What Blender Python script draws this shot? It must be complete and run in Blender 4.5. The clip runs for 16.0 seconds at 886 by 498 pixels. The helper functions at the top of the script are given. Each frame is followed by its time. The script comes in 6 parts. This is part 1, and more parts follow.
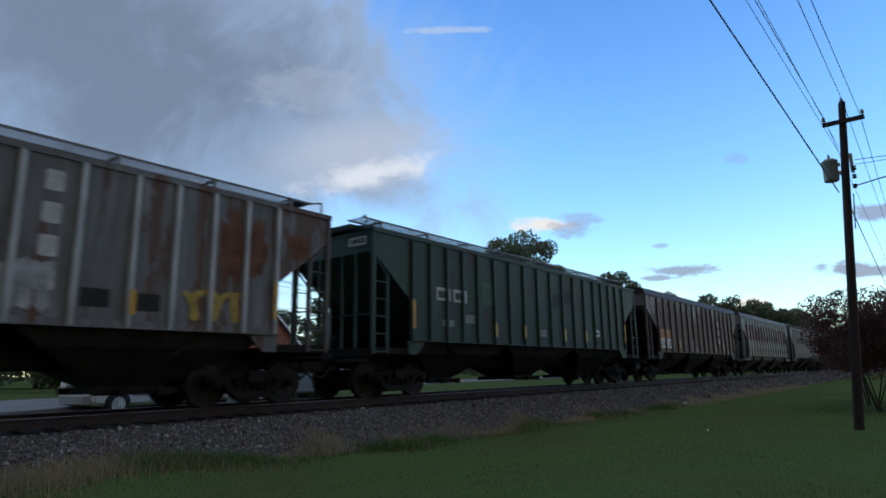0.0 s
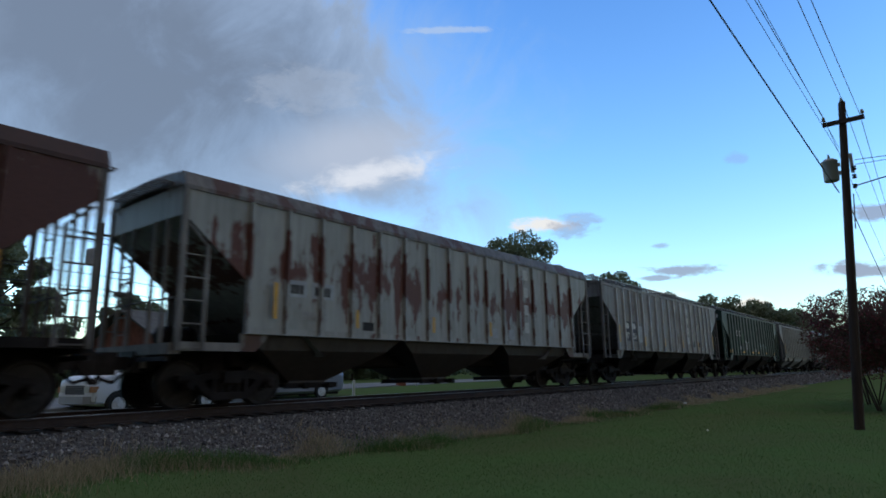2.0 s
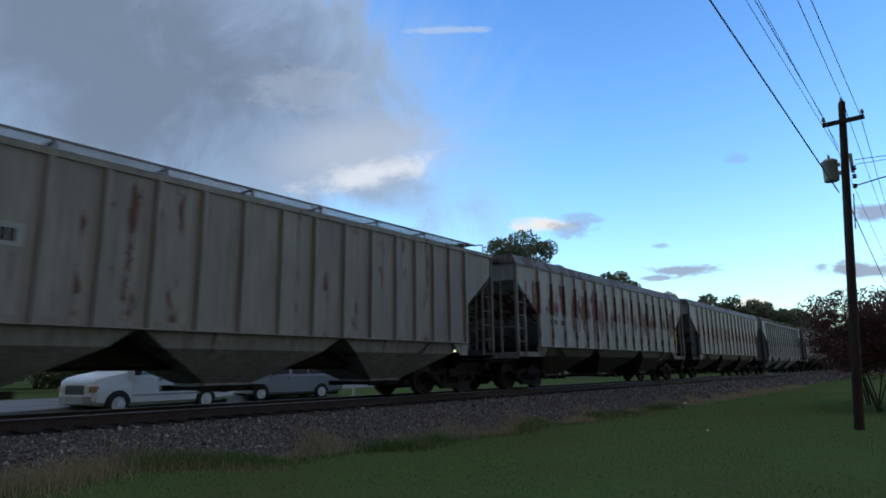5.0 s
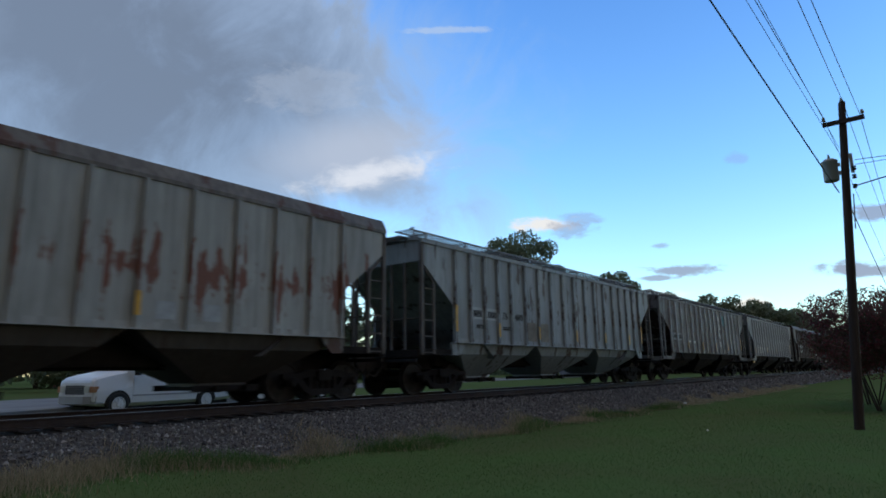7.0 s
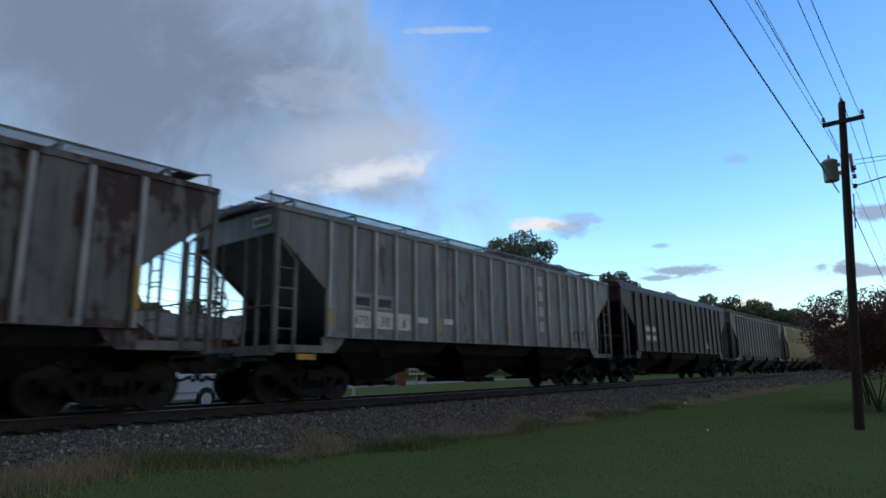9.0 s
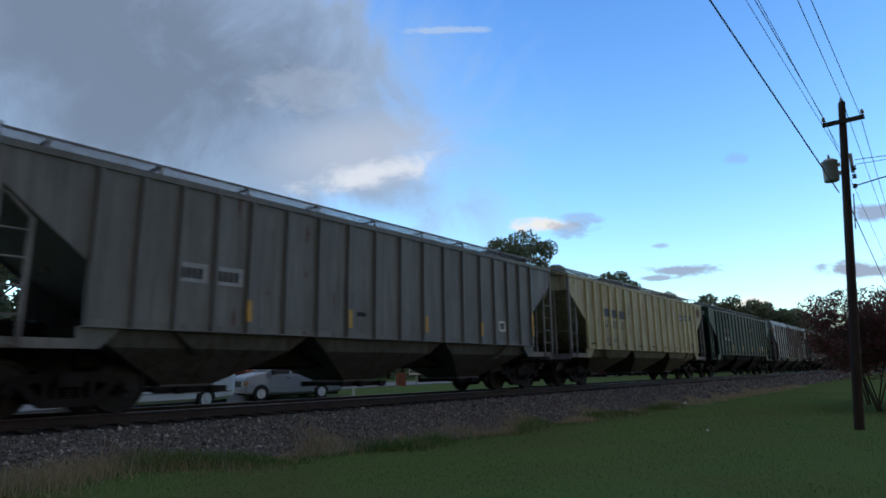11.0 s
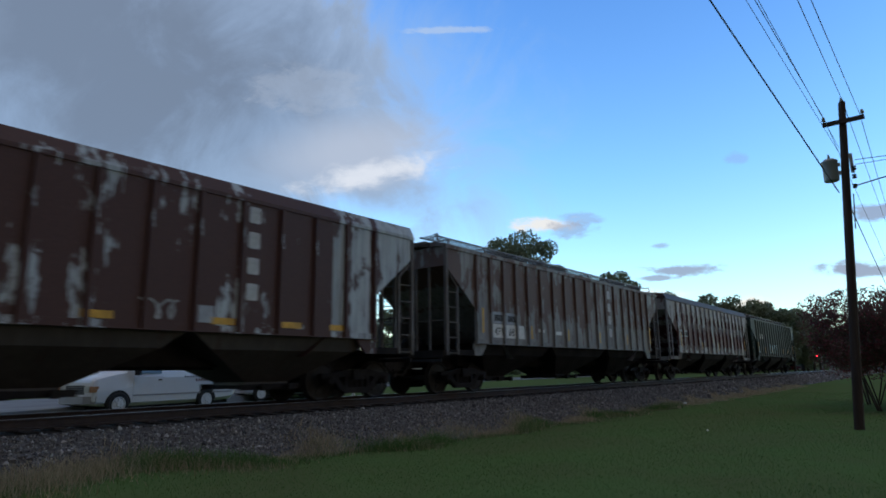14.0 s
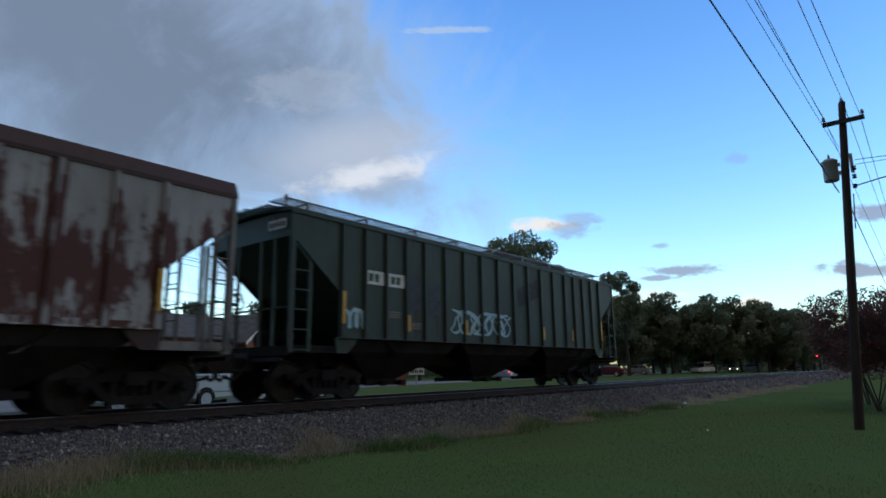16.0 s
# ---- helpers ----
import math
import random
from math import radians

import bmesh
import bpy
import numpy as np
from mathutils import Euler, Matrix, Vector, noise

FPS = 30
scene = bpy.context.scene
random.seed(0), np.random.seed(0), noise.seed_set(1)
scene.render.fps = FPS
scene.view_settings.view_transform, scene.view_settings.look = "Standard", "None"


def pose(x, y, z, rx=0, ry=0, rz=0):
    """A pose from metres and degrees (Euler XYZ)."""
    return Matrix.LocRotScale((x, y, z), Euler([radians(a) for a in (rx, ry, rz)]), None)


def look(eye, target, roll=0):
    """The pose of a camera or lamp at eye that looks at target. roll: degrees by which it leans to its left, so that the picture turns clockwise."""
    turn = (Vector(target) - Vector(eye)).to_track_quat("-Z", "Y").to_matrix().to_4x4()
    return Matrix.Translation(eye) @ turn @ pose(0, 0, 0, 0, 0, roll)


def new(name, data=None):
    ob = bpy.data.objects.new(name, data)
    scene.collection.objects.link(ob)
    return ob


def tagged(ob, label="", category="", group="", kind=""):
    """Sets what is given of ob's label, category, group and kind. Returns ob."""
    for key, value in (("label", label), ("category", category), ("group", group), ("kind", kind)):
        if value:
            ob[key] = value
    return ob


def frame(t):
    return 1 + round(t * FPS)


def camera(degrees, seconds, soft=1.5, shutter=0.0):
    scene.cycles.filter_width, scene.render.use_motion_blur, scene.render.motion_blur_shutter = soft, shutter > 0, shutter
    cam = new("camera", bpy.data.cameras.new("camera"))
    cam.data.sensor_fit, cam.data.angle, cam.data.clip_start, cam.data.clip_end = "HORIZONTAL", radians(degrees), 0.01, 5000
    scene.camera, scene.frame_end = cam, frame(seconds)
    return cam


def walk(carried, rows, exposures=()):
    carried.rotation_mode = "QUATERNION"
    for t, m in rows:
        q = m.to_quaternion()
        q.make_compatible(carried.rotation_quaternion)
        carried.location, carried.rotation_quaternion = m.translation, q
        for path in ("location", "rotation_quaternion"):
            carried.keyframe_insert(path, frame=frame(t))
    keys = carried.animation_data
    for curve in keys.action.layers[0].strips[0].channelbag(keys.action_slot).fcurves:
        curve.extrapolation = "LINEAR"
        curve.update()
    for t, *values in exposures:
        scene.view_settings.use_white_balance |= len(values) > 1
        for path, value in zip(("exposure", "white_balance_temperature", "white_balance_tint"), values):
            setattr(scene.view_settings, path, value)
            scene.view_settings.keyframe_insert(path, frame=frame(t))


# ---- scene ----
# World: x runs along the track, y away from the viewer, z = 0 is the top of the rails.
TRACK_Y = 12.16
GAUGE = 0.7525
LAWN_Z = -0.95
FAR_Z = -0.40
CLIP = 16.0

cam = camera(72.58, CLIP, soft=1.7, shutter=0.14)
EYE = (0.0, 0.0, 0.657)
YAW, PITCH, ROLL = 0.678, 0.199, -0.014
AIM = (math.cos(PITCH) * math.cos(YAW), math.cos(PITCH) * math.sin(YAW), EYE[2] + math.sin(PITCH))
STAND = look(EYE, AIM, math.degrees(ROLL))
walk(cam, [(0, STAND), (CLIP, STAND)], exposures=[(0, 0.0), (CLIP, 0.0)])


# ---- node helpers ----
def nodes_of(owner):
    owner.use_nodes = True
    tree = owner.node_tree
    tree.nodes.clear()
    return tree


def nd(tree, kind, **values):
    n = tree.nodes.new(kind)
    for key, value in values.items():
        if key.startswith("i_"):
            n.inputs[key[2:].replace("_", " ")].default_value = value
        elif key == "op":
            n.operation = value
        elif key == "blend":
            n.blend_type = value
    return n


def math_node(tree, op, a, b=None, clamp=False):
    n = tree.nodes.new("ShaderNodeMath")
    n.operation, n.use_clamp = op, clamp
    for slot, v in ((0, a), (1, b)):
        if v is None:
            continue
        if isinstance(v, (int, float)):
            n.inputs[slot].default_value = v
        else:
            tree.links.new(v, n.inputs[slot])
    return n.outputs[0]


def mix_col(tree, fac, a, b, blend="MIX"):
    n = tree.nodes.new("ShaderNodeMix")
    n.data_type, n.blend_type = "RGBA", blend
    for slot, v in ((0, fac), (6, a), (7, b)):
        if isinstance(v, (int, float)):
            n.inputs[slot].default_value = v
        elif isinstance(v, tuple):
            n.inputs[slot].default_value = (*v[:3], 1)
        else:
            tree.links.new(v, n.inputs[slot])
    return n.outputs[2]


def ramp(tree, fac, stops):
    n = tree.nodes.new("ShaderNodeValToRGB")
    tree.links.new(fac, n.inputs[0])
    els = n.color_ramp.elements
    while len(els) < len(stops):
        els.new(0.5)
    for e, (p, c) in zip(els, stops):
        e.position = p
        e.color = (c, c, c, 1) if isinstance(c, (int, float)) else (*c, 1)
    return n.outputs[0]


def noise_tex(tree, vec, scale, detail=4.0, rough=0.55, dist=0.0):
    n = tree.nodes.new("ShaderNodeTexNoise")
    n.inputs["Scale"].default_value = scale
    n.inputs["Detail"].default_value = detail
    n.inputs["Roughness"].default_value = rough
    n.inputs["Distortion"].default_value = dist
    if vec is not None:
        tree.links.new(vec, n.inputs["Vector"])
    return n.outputs[0]


def scaled(tree, vec, s, offset=(0, 0, 0)):
    n = tree.nodes.new("ShaderNodeMapping")
    n.inputs["Scale"].default_value = s
    n.inputs["Location"].default_value = offset
    tree.links.new(vec, n.inputs["Vector"])
    return n.outputs[0]


def dot_with(tree, vec, v):
    n = tree.nodes.new("ShaderNodeVectorMath")
    n.operation = "DOT_PRODUCT"
    tree.links.new(vec, n.inputs[0])
    n.inputs[1].default_value = v
    return n.outputs["Value"]


# ---- world: dusk sky with broken cloud ----
SUN_AZ, SUN_EL = radians(-75), radians(10)


def build_world():
    world = bpy.data.worlds.new("dusk_sky")
    scene.world = world
    t = nodes_of(world)
    out = t.nodes.new("ShaderNodeOutputWorld")
    bg = t.nodes.new("ShaderNodeBackground")
    t.links.new(bg.outputs[0], out.inputs[0])
    bg.inputs["Strength"].default_value = 0.105
    sky = t.nodes.new("ShaderNodeTexSky")
    sky.sky_type, sky.sun_disc = "NISHITA", False
    sky.sun_elevation, sky.sun_rotation = SUN_EL, radians(90) - SUN_AZ
    sky.ozone_density, sky.dust_density, sky.air_density = 2.0, 0.6, 1.0
    co = t.nodes.new("ShaderNodeTexCoord").outputs["Generated"]
    # flat cloud-layer coordinates about the middle of the western sky
    AZ, EL = 0.678, 0.199
    f = Vector((math.cos(AZ) * math.cos(EL), math.sin(AZ) * math.cos(EL), math.sin(EL)))
    r = Vector((math.sin(AZ), -math.cos(AZ), 0))
    u = r.cross(f)
    ahead = dot_with(t, co, f)
    depth = math_node(t, "MAXIMUM", ahead, 0.15)
    a = math_node(t, "DIVIDE", dot_with(t, co, r), depth)
    b = math_node(t, "DIVIDE", dot_with(t, co, u), depth)
    flat = t.nodes.new("ShaderNodeCombineXYZ")
    t.links.new(a, flat.inputs[0])
    t.links.new(b, flat.inputs[1])
    uv = flat.outputs[0]
    SKY_NODES.update(tree=t, a=a, b=b, uv=uv, sky=sky.outputs[0], bg=bg, co=co, ahead=ahead)
    build_clouds()


SKY_NODES = {}


def soft_step(t, value, lo, hi):
    n = t.nodes.new("ShaderNodeMapRange")
    n.interpolation_type = "SMOOTHSTEP"
    n.inputs["From Min"].default_value, n.inputs["From Max"].default_value = lo, hi
    t.links.new(value, n.inputs["Value"])
    return n.outputs[0]


def puff(t, a, b, wob, ca, cb, ra, rb, tilt, edge=0.5, rag=0.8):
    """Density of one cloud: an ellipse with a ragged edge."""
    c, s = math.cos(tilt), math.sin(tilt)
    da, db = math_node(t, "SUBTRACT", a, ca), math_node(t, "SUBTRACT", b, cb)
    x = math_node(t, "ADD", math_node(t, "MULTIPLY", da, c / ra), math_node(t, "MULTIPLY", db, s / ra))
    y = math_node(t, "ADD", math_node(t, "MULTIPLY", da, -s / rb), math_node(t, "MULTIPLY", db, c / rb))
    d = math_node(t, "SQRT", math_node(t, "ADD", math_node(t, "MULTIPLY", x, x), math_node(t, "MULTIPLY", y, y)))
    d = math_node(t, "ADD", d, math_node(t, "MULTIPLY", math_node(t, "SUBTRACT", wob, 0.5), rag * 2))
    n = t.nodes.new("ShaderNodeMapRange")
    n.interpolation_type = "SMOOTHSTEP"
    n.inputs["From Min"].default_value, n.inputs["From Max"].default_value = 1.0 + edge, 1.0 - edge
    t.links.new(d, n.inputs["Value"])
    return n.outputs[0]


def build_clouds():
    t, a, b, uv = (SKY_NODES[k] for k in ("tree", "a", "b", "uv"))
    up = dot_with(t, SKY_NODES["co"], (0, 0, 1))
    tint = ramp(t, up, [(0.0, (3.6, 3.75, 3.8)), (0.12, (3.35, 3.95, 4.45)), (0.3, (2.6, 3.65, 4.65)), (0.58, (1.95, 3.1, 4.75)), (0.8, (2.0, 2.2, 2.4))])
    col = mix_col(t, 1.0, SKY_NODES["sky"], tint, "MULTIPLY")
    w1 = noise_tex(t, uv, 3.2, 7, 0.6, 0.3)
    # one big mass: thin and lit at its edge, grey within
    w3 = noise_tex(t, uv, 5.0, 9, 0.62, 0.6)
    main = puff(t, a, b, w3, -0.55, 0.33, 0.46, 0.25, -0.38, 0.75, 0.85)
    lobe = puff(t, a, b, w3, -0.27, 0.20, 0.27, 0.095, -0.42, 0.55, 0.6)
    mass = math_node(t, "MAXIMUM", main, math_node(t, "MULTIPLY", lobe, 0.62))
    body = ramp(t, math_node(t, "ADD", mass, math_node(t, "MULTIPLY", math_node(t, "SUBTRACT", w1, 0.5), 0.5)), [(0.1, (4.0, 5.4, 7.1)), (0.4, (3.3, 4.25, 5.7)), (0.75, (2.4, 3.15, 4.35)), (1.05, (1.75, 2.25, 3.1))])
    col = mix_col(t, ramp(t, mass, [(0.0, 0.0), (0.5, 0.9), (1.0, 0.97)]), col, body)
    w4 = noise_tex(t, scaled(t, uv, (1.0, 2.0, 1), (5, 2, 0)), 16.0, 7, 0.65, 0.4)
    rim = puff(t, a, b, w4, -0.118, 0.125, 0.09, 0.016, 0.17, 0.8, 1.6)
    glow_rim = puff(t, a, b, w3, -0.15, 0.16, 0.13, 0.05, 0.1, 0.8, 0.5)
    col = mix_col(t, math_node(t, "MULTIPLY", glow_rim, 0.7), col, (5.0, 5.6, 6.8))
    col = mix_col(t, rim, col, (6.9, 7.4, 8.3))
    w2 = noise_tex(t, scaled(t, uv, (1.0, 2.2, 1), (3, 1, 0)), 22.0, 6, 0.65, 0.3)
    for ca, cb, ra, rb, tint, amount in CLOUDLETS:
        m = puff(t, a, b, w2, ca, cb, ra, rb, 0.0, 0.42, 1.45)
        col = mix_col(t, math_node(t, "MULTIPLY", m, amount), col, tint)
    # the cover goes on behind the viewer, thin and evenly lit
    over = ramp(t, noise_tex(t, SKY_NODES["co"], 2.2, 5, 0.55), [(0.3, (0.80, 0.83, 0.99)), (0.7, (1.62, 1.66, 1.98))])
    col = mix_col(t, soft_step(t, SKY_NODES["ahead"], 0.35, -0.15), col, over)
    high = ramp(t, noise_tex(t, SKY_NODES["co"], 3.0, 5, 0.55), [(0.3, (4.4, 4.55, 5.0)), (0.7, (6.1, 6.15, 6.5))])
    col = mix_col(t, soft_step(t, up, 0.66, 0.86), col, high)
    t.links.new(col, SKY_NODES["bg"].inputs["Color"])


WHITE_LIT, MAUVE = (8.6, 8.2, 7.6), (2.9, 3.3, 4.5)
CLOUDLETS = [
    (-0.22, 0.27, 0.08, 0.035, (4.3, 5.0, 6.2), 0.32), (0.17, 0.037, 0.05, 0.011, WHITE_LIT, 0.9), (0.225, 0.045, 0.035, 0.010, MAUVE, 0.5), (0.21, 0.03, 0.04, 0.012, MAUVE, 0.6),
    (0.40, -0.040, 0.055, 0.008, MAUVE, 0.85), (0.355, -0.053, 0.03, 0.004, MAUVE, 0.8), (0.36, 0.0, 0.012, 0.004, MAUVE, 0.6),
    (0.69, -0.042, 0.055, 0.013, MAUVE, 0.9), (0.72, 0.053, 0.05, 0.012, MAUVE, 0.85), (0.49, 0.145, 0.018, 0.01, MAUVE, 0.35),
    (0.03, 0.363, 0.07, 0.005, (5.2, 6.2, 7.5), 0.5), (0.51, -0.10, 0.03, 0.014, WHITE_LIT, 0.9), (0.34, -0.085, 0.06, 0.012, WHITE_LIT, 0.6),
]
build_world()

sun = new("sun", bpy.data.lights.new("sun", "SUN"))
sun.data.energy, sun.data.angle, sun.data.color = 0.15, radians(20), (1.0, 0.86, 0.7)
sun.matrix_world = look((math.cos(SUN_AZ) * 50, math.sin(SUN_AZ) * 50, 50 * math.tan(SUN_EL)), (0, 0, 0))


# ---- materials ----
def material(name, base, rough=0.7, metal=0.0, vary=0.25, scale=3.0, fine=40.0, bump=0.15, dark=None, spec=0.4, per_object=0.0, stretch=(1, 1, 1)):
    """A painted, earthen or mineral surface: colour that drifts at two scales, with fine relief."""
    m = bpy.data.materials.new(name)
    t = nodes_of(m)
    out = t.nodes.new("ShaderNodeOutputMaterial")
    bs = t.nodes.new("ShaderNodeBsdfPrincipled")
    t.links.new(bs.outputs[0], out.inputs[0])
    bs.inputs["Roughness"].default_value, bs.inputs["Metallic"].default_value = rough, metal
    bs.inputs["Specular IOR Level"].default_value = spec
    co = scaled(t, t.nodes.new("ShaderNodeTexCoord").outputs["Object"], stretch)
    n1, n2 = noise_tex(t, co, scale, 5), noise_tex(t, co, fine, 3)
    lo = tuple(c * (1 - vary) for c in base) if dark is None else dark
    hi = tuple(min(1, c * (1 + vary)) for c in base)
    col = mix_col(t, ramp(t, n1, [(0.3, 0.0), (0.7, 1.0)]), lo, hi)
    col = mix_col(t, math_node(t, "MULTIPLY", n2, vary), col, tuple(c * 0.45 for c in base))
    if per_object:
        rnd = t.nodes.new("ShaderNodeObjectInfo").outputs["Random"]
        k = math_node(t, "ADD", math_node(t, "MULTIPLY", rnd, 2 * per_object), 1 - per_object)
        g = t.nodes.new("ShaderNodeCombineXYZ")
        for i in range(3):
            t.links.new(k, g.inputs[i])
        col = mix_col(t, 1.0, col, g.outputs[0], "MULTIPLY")
    t.links.new(col, bs.inputs["Base Color"])
    if bump:
        bn = t.nodes.new("ShaderNodeBump")
        bn.inputs["Strength"].default_value, bn.inputs["Distance"].default_value = bump, 0.02
        t.links.new(n2, bn.inputs["Height"])
        t.links.new(bn.outputs[0], bs.inputs["Normal"])
    return m


def island_material(name, colours, rough=0.9, spec=0.1, trans=0.0):
    """Loose pieces in one mesh (stones, blades, leaves), each with its own tint."""
    m = bpy.data.materials.new(name)
    t = nodes_of(m)
    out = t.nodes.new("ShaderNodeOutputMaterial")
    bs = t.nodes.new("ShaderNodeBsdfPrincipled")
    bs.inputs["Roughness"].default_value, bs.inputs["Specular IOR Level"].default_value = rough, spec
    rnd = t.nodes.new("ShaderNodeNewGeometry").outputs["Random Per Island"]
    col = ramp(t, rnd, [(i / max(1, len(colours) - 1), c) for i, c in enumerate(colours)])
    t.links.new(col, bs.inputs["Base Color"])
    t.links.new(bs.outputs[0], out.inputs[0])
    if trans:
        tr = t.nodes.new("ShaderNodeBsdfTranslucent")
        t.links.new(col, tr.inputs["Color"])
        mx = t.nodes.new("ShaderNodeMixShader")
        mx.inputs[0].default_value = trans
        t.links.new(bs.outputs[0], mx.inputs[1])
        t.links.new(tr.outputs[0], mx.inputs[2])
        t.links.new(mx.outputs[0], out.inputs[0])
    return m


def glow(name, colour, power):
    m = bpy.data.materials.new(name)
    t = nodes_of(m)
    out = t.nodes.new("ShaderNodeOutputMaterial")
    e = t.nodes.new("ShaderNodeEmission")
    e.inputs[0].default_value, e.inputs[1].default_value = (*colour, 1), power
    t.links.new(e.outputs[0], out.inputs[0])
    return m


def car_paint(name, base, rust=0.3, rust_col=(0.085, 0.032, 0.022), dirt=0.35, band=None, seed=0.0, drip=0.5, focus=None):
    """Old wagon paint: rust blooms that run down, road dirt, faded patches.
    band: (x0, x1) of a stretch where most of the paint has gone to rust;
    focus: (height, spread, gain) of the level at which the rust gathers."""
    m = bpy.data.materials.new(name)
    t = nodes_of(m)
    out = t.nodes.new("ShaderNodeOutputMaterial")
    bs = t.nodes.new("ShaderNodeBsdfPrincipled")
    t.links.new(bs.outputs[0], out.inputs[0])
    co = t.nodes.new("ShaderNodeTexCoord").outputs["Object"]
    off = scaled(t, co, (1, 1, 1), (seed * 7.3, seed * 3.1, seed * 1.7))
    n_big = noise_tex(t, scaled(t, off, (0.55, 0.55, 0.45)), 1.0, 3)
    n_mid = noise_tex(t, scaled(t, off, (1.5, 1.5, 0.7)), 1.6, 6, 0.62, 0.4)
    n_drip = noise_tex(t, scaled(t, off, (6.0, 6.0, 0.5)), 1.4, 4, 0.6)
    n_fine = noise_tex(t, off, 30.0, 4)
    col = mix_col(t, ramp(t, n_big, [(0.35, 0.0), (0.7, 1.0)]), tuple(c * 0.82 for c in base), tuple(min(1, c * 1.12) for c in base))
    grime = math_node(t, "MULTIPLY", ramp(t, math_node(t, "ADD", math_node(t, "MULTIPLY", n_drip, 0.6), math_node(t, "MULTIPLY", n_mid, 0.4)), [(0.42, 0.0), (0.66, 1.0)]), min(1.0, dirt * 1.5))
    col = mix_col(t, grime, col, tuple(c * 0.3 + d for c, d in zip(base, (0.012, 0.009, 0.008))))
    # soot that has run down beside the posts
    split = t.nodes.new("ShaderNodeSeparateXYZ")
    t.links.new(co, split.inputs[0])
    streak = noise_tex(t, scaled(t, off, (9.0, 9.0, 0.16)), 1.3, 5, 0.65)
    col = mix_col(t, math_node(t, "MULTIPLY", ramp(t, streak, [(0.48, 0.0), (0.68, 1.0)]), min(0.75, 0.25 + dirt * 0.6)), col, tuple(c * 0.35 + d for c, d in zip(base, (0.012, 0.007, 0.006))))
    n_rag = noise_tex(t, scaled(t, off, (1.0, 1.0, 0.55)), 5.5, 9, 0.72, 0.5)
    field = math_node(t, "ADD", math_node(t, "MULTIPLY", n_mid, 0.42), math_node(t, "MULTIPLY", n_drip, 0.38 * drip))
    field = math_node(t, "ADD", field, math_node(t, "MULTIPLY", n_rag, 0.20))
    field = math_node(t, "ADD", field, math_node(t, "MULTIPLY", n_big, 0.25))
    if band:
        k = math_node(t, "MULTIPLY", soft_step(t, split.outputs[0], band[0] - 0.02, band[0] + 0.02), soft_step(t, split.outputs[0], band[1] + 0.02, band[1] - 0.02))
        field = math_node(t, "ADD", field, math_node(t, "MULTIPLY", k, 0.16))
    bays = math_node(t, "DIVIDE", math_node(t, "ADD", split.outputs[0], 6.93), 0.866)
    bay = math_node(t, "FLOOR", bays)
    edge = math_node(t, "ABSOLUTE", math_node(t, "SUBTRACT", math_node(t, "FRACT", bays), 0.5))
    seam = math_node(t, "MULTIPLY", soft_step(t, edge, 0.30, 0.46), n_drip)
    field = math_node(t, "ADD", field, math_node(t, "MULTIPLY", seam, 0.13))
    wn = t.nodes.new("ShaderNodeTexWhiteNoise")
    wn.noise_dimensions = "1D"
    t.links.new(math_node(t, "ADD", bay, seed * 13.7), wn.inputs["W"])
    field = math_node(t, "ADD", field, math_node(t, "MULTIPLY", math_node(t, "SUBTRACT", wn.outputs["Value"], 0.5), 0.12))
    if focus:
        away = math_node(t, "DIVIDE", math_node(t, "ABSOLUTE", math_node(t, "SUBTRACT", split.outputs[2], focus[0])), focus[1])
        field = math_node(t, "ADD", field, math_node(t, "MULTIPLY", math_node(t, "SUBTRACT", 1.0, away), focus[2]))
    level = 0.68 - 0.2 * rust
    fac = ramp(t, field, [(level, 0.0), (level + 0.035, 1.0)])
    col = mix_col(t, math_node(t, "MULTIPLY", wn.outputs["Value"], 0.22), col, tuple(c * 0.5 for c in base))
    col = mix_col(t, math_node(t, "MULTIPLY", n_fine, 0.22), col, tuple(c * 0.4 for c in base))
    rust_c = mix_col(t, n_fine, tuple(c * 0.6 for c in rust_col), tuple(c * 1.5 for c in rust_col))
    col = mix_col(t, fac, col, rust_c)
    t.links.new(col, bs.inputs["Base Color"])
    bs.inputs["Roughness"].default_value = 0.62
    bs.inputs["Specular IOR Level"].default_value = 0.35
    bn = t.nodes.new("ShaderNodeBump")
    bn.inputs["Strength"].default_value, bn.inputs["Distance"].default_value = 0.25, 0.03
    t.links.new(math_node(t, "ADD", n_mid, math_node(t, "MULTIPLY", n_fine, 0.3)), bn.inputs["Height"])
    t.links.new(bn.outputs[0], bs.inputs["Normal"])
    return m


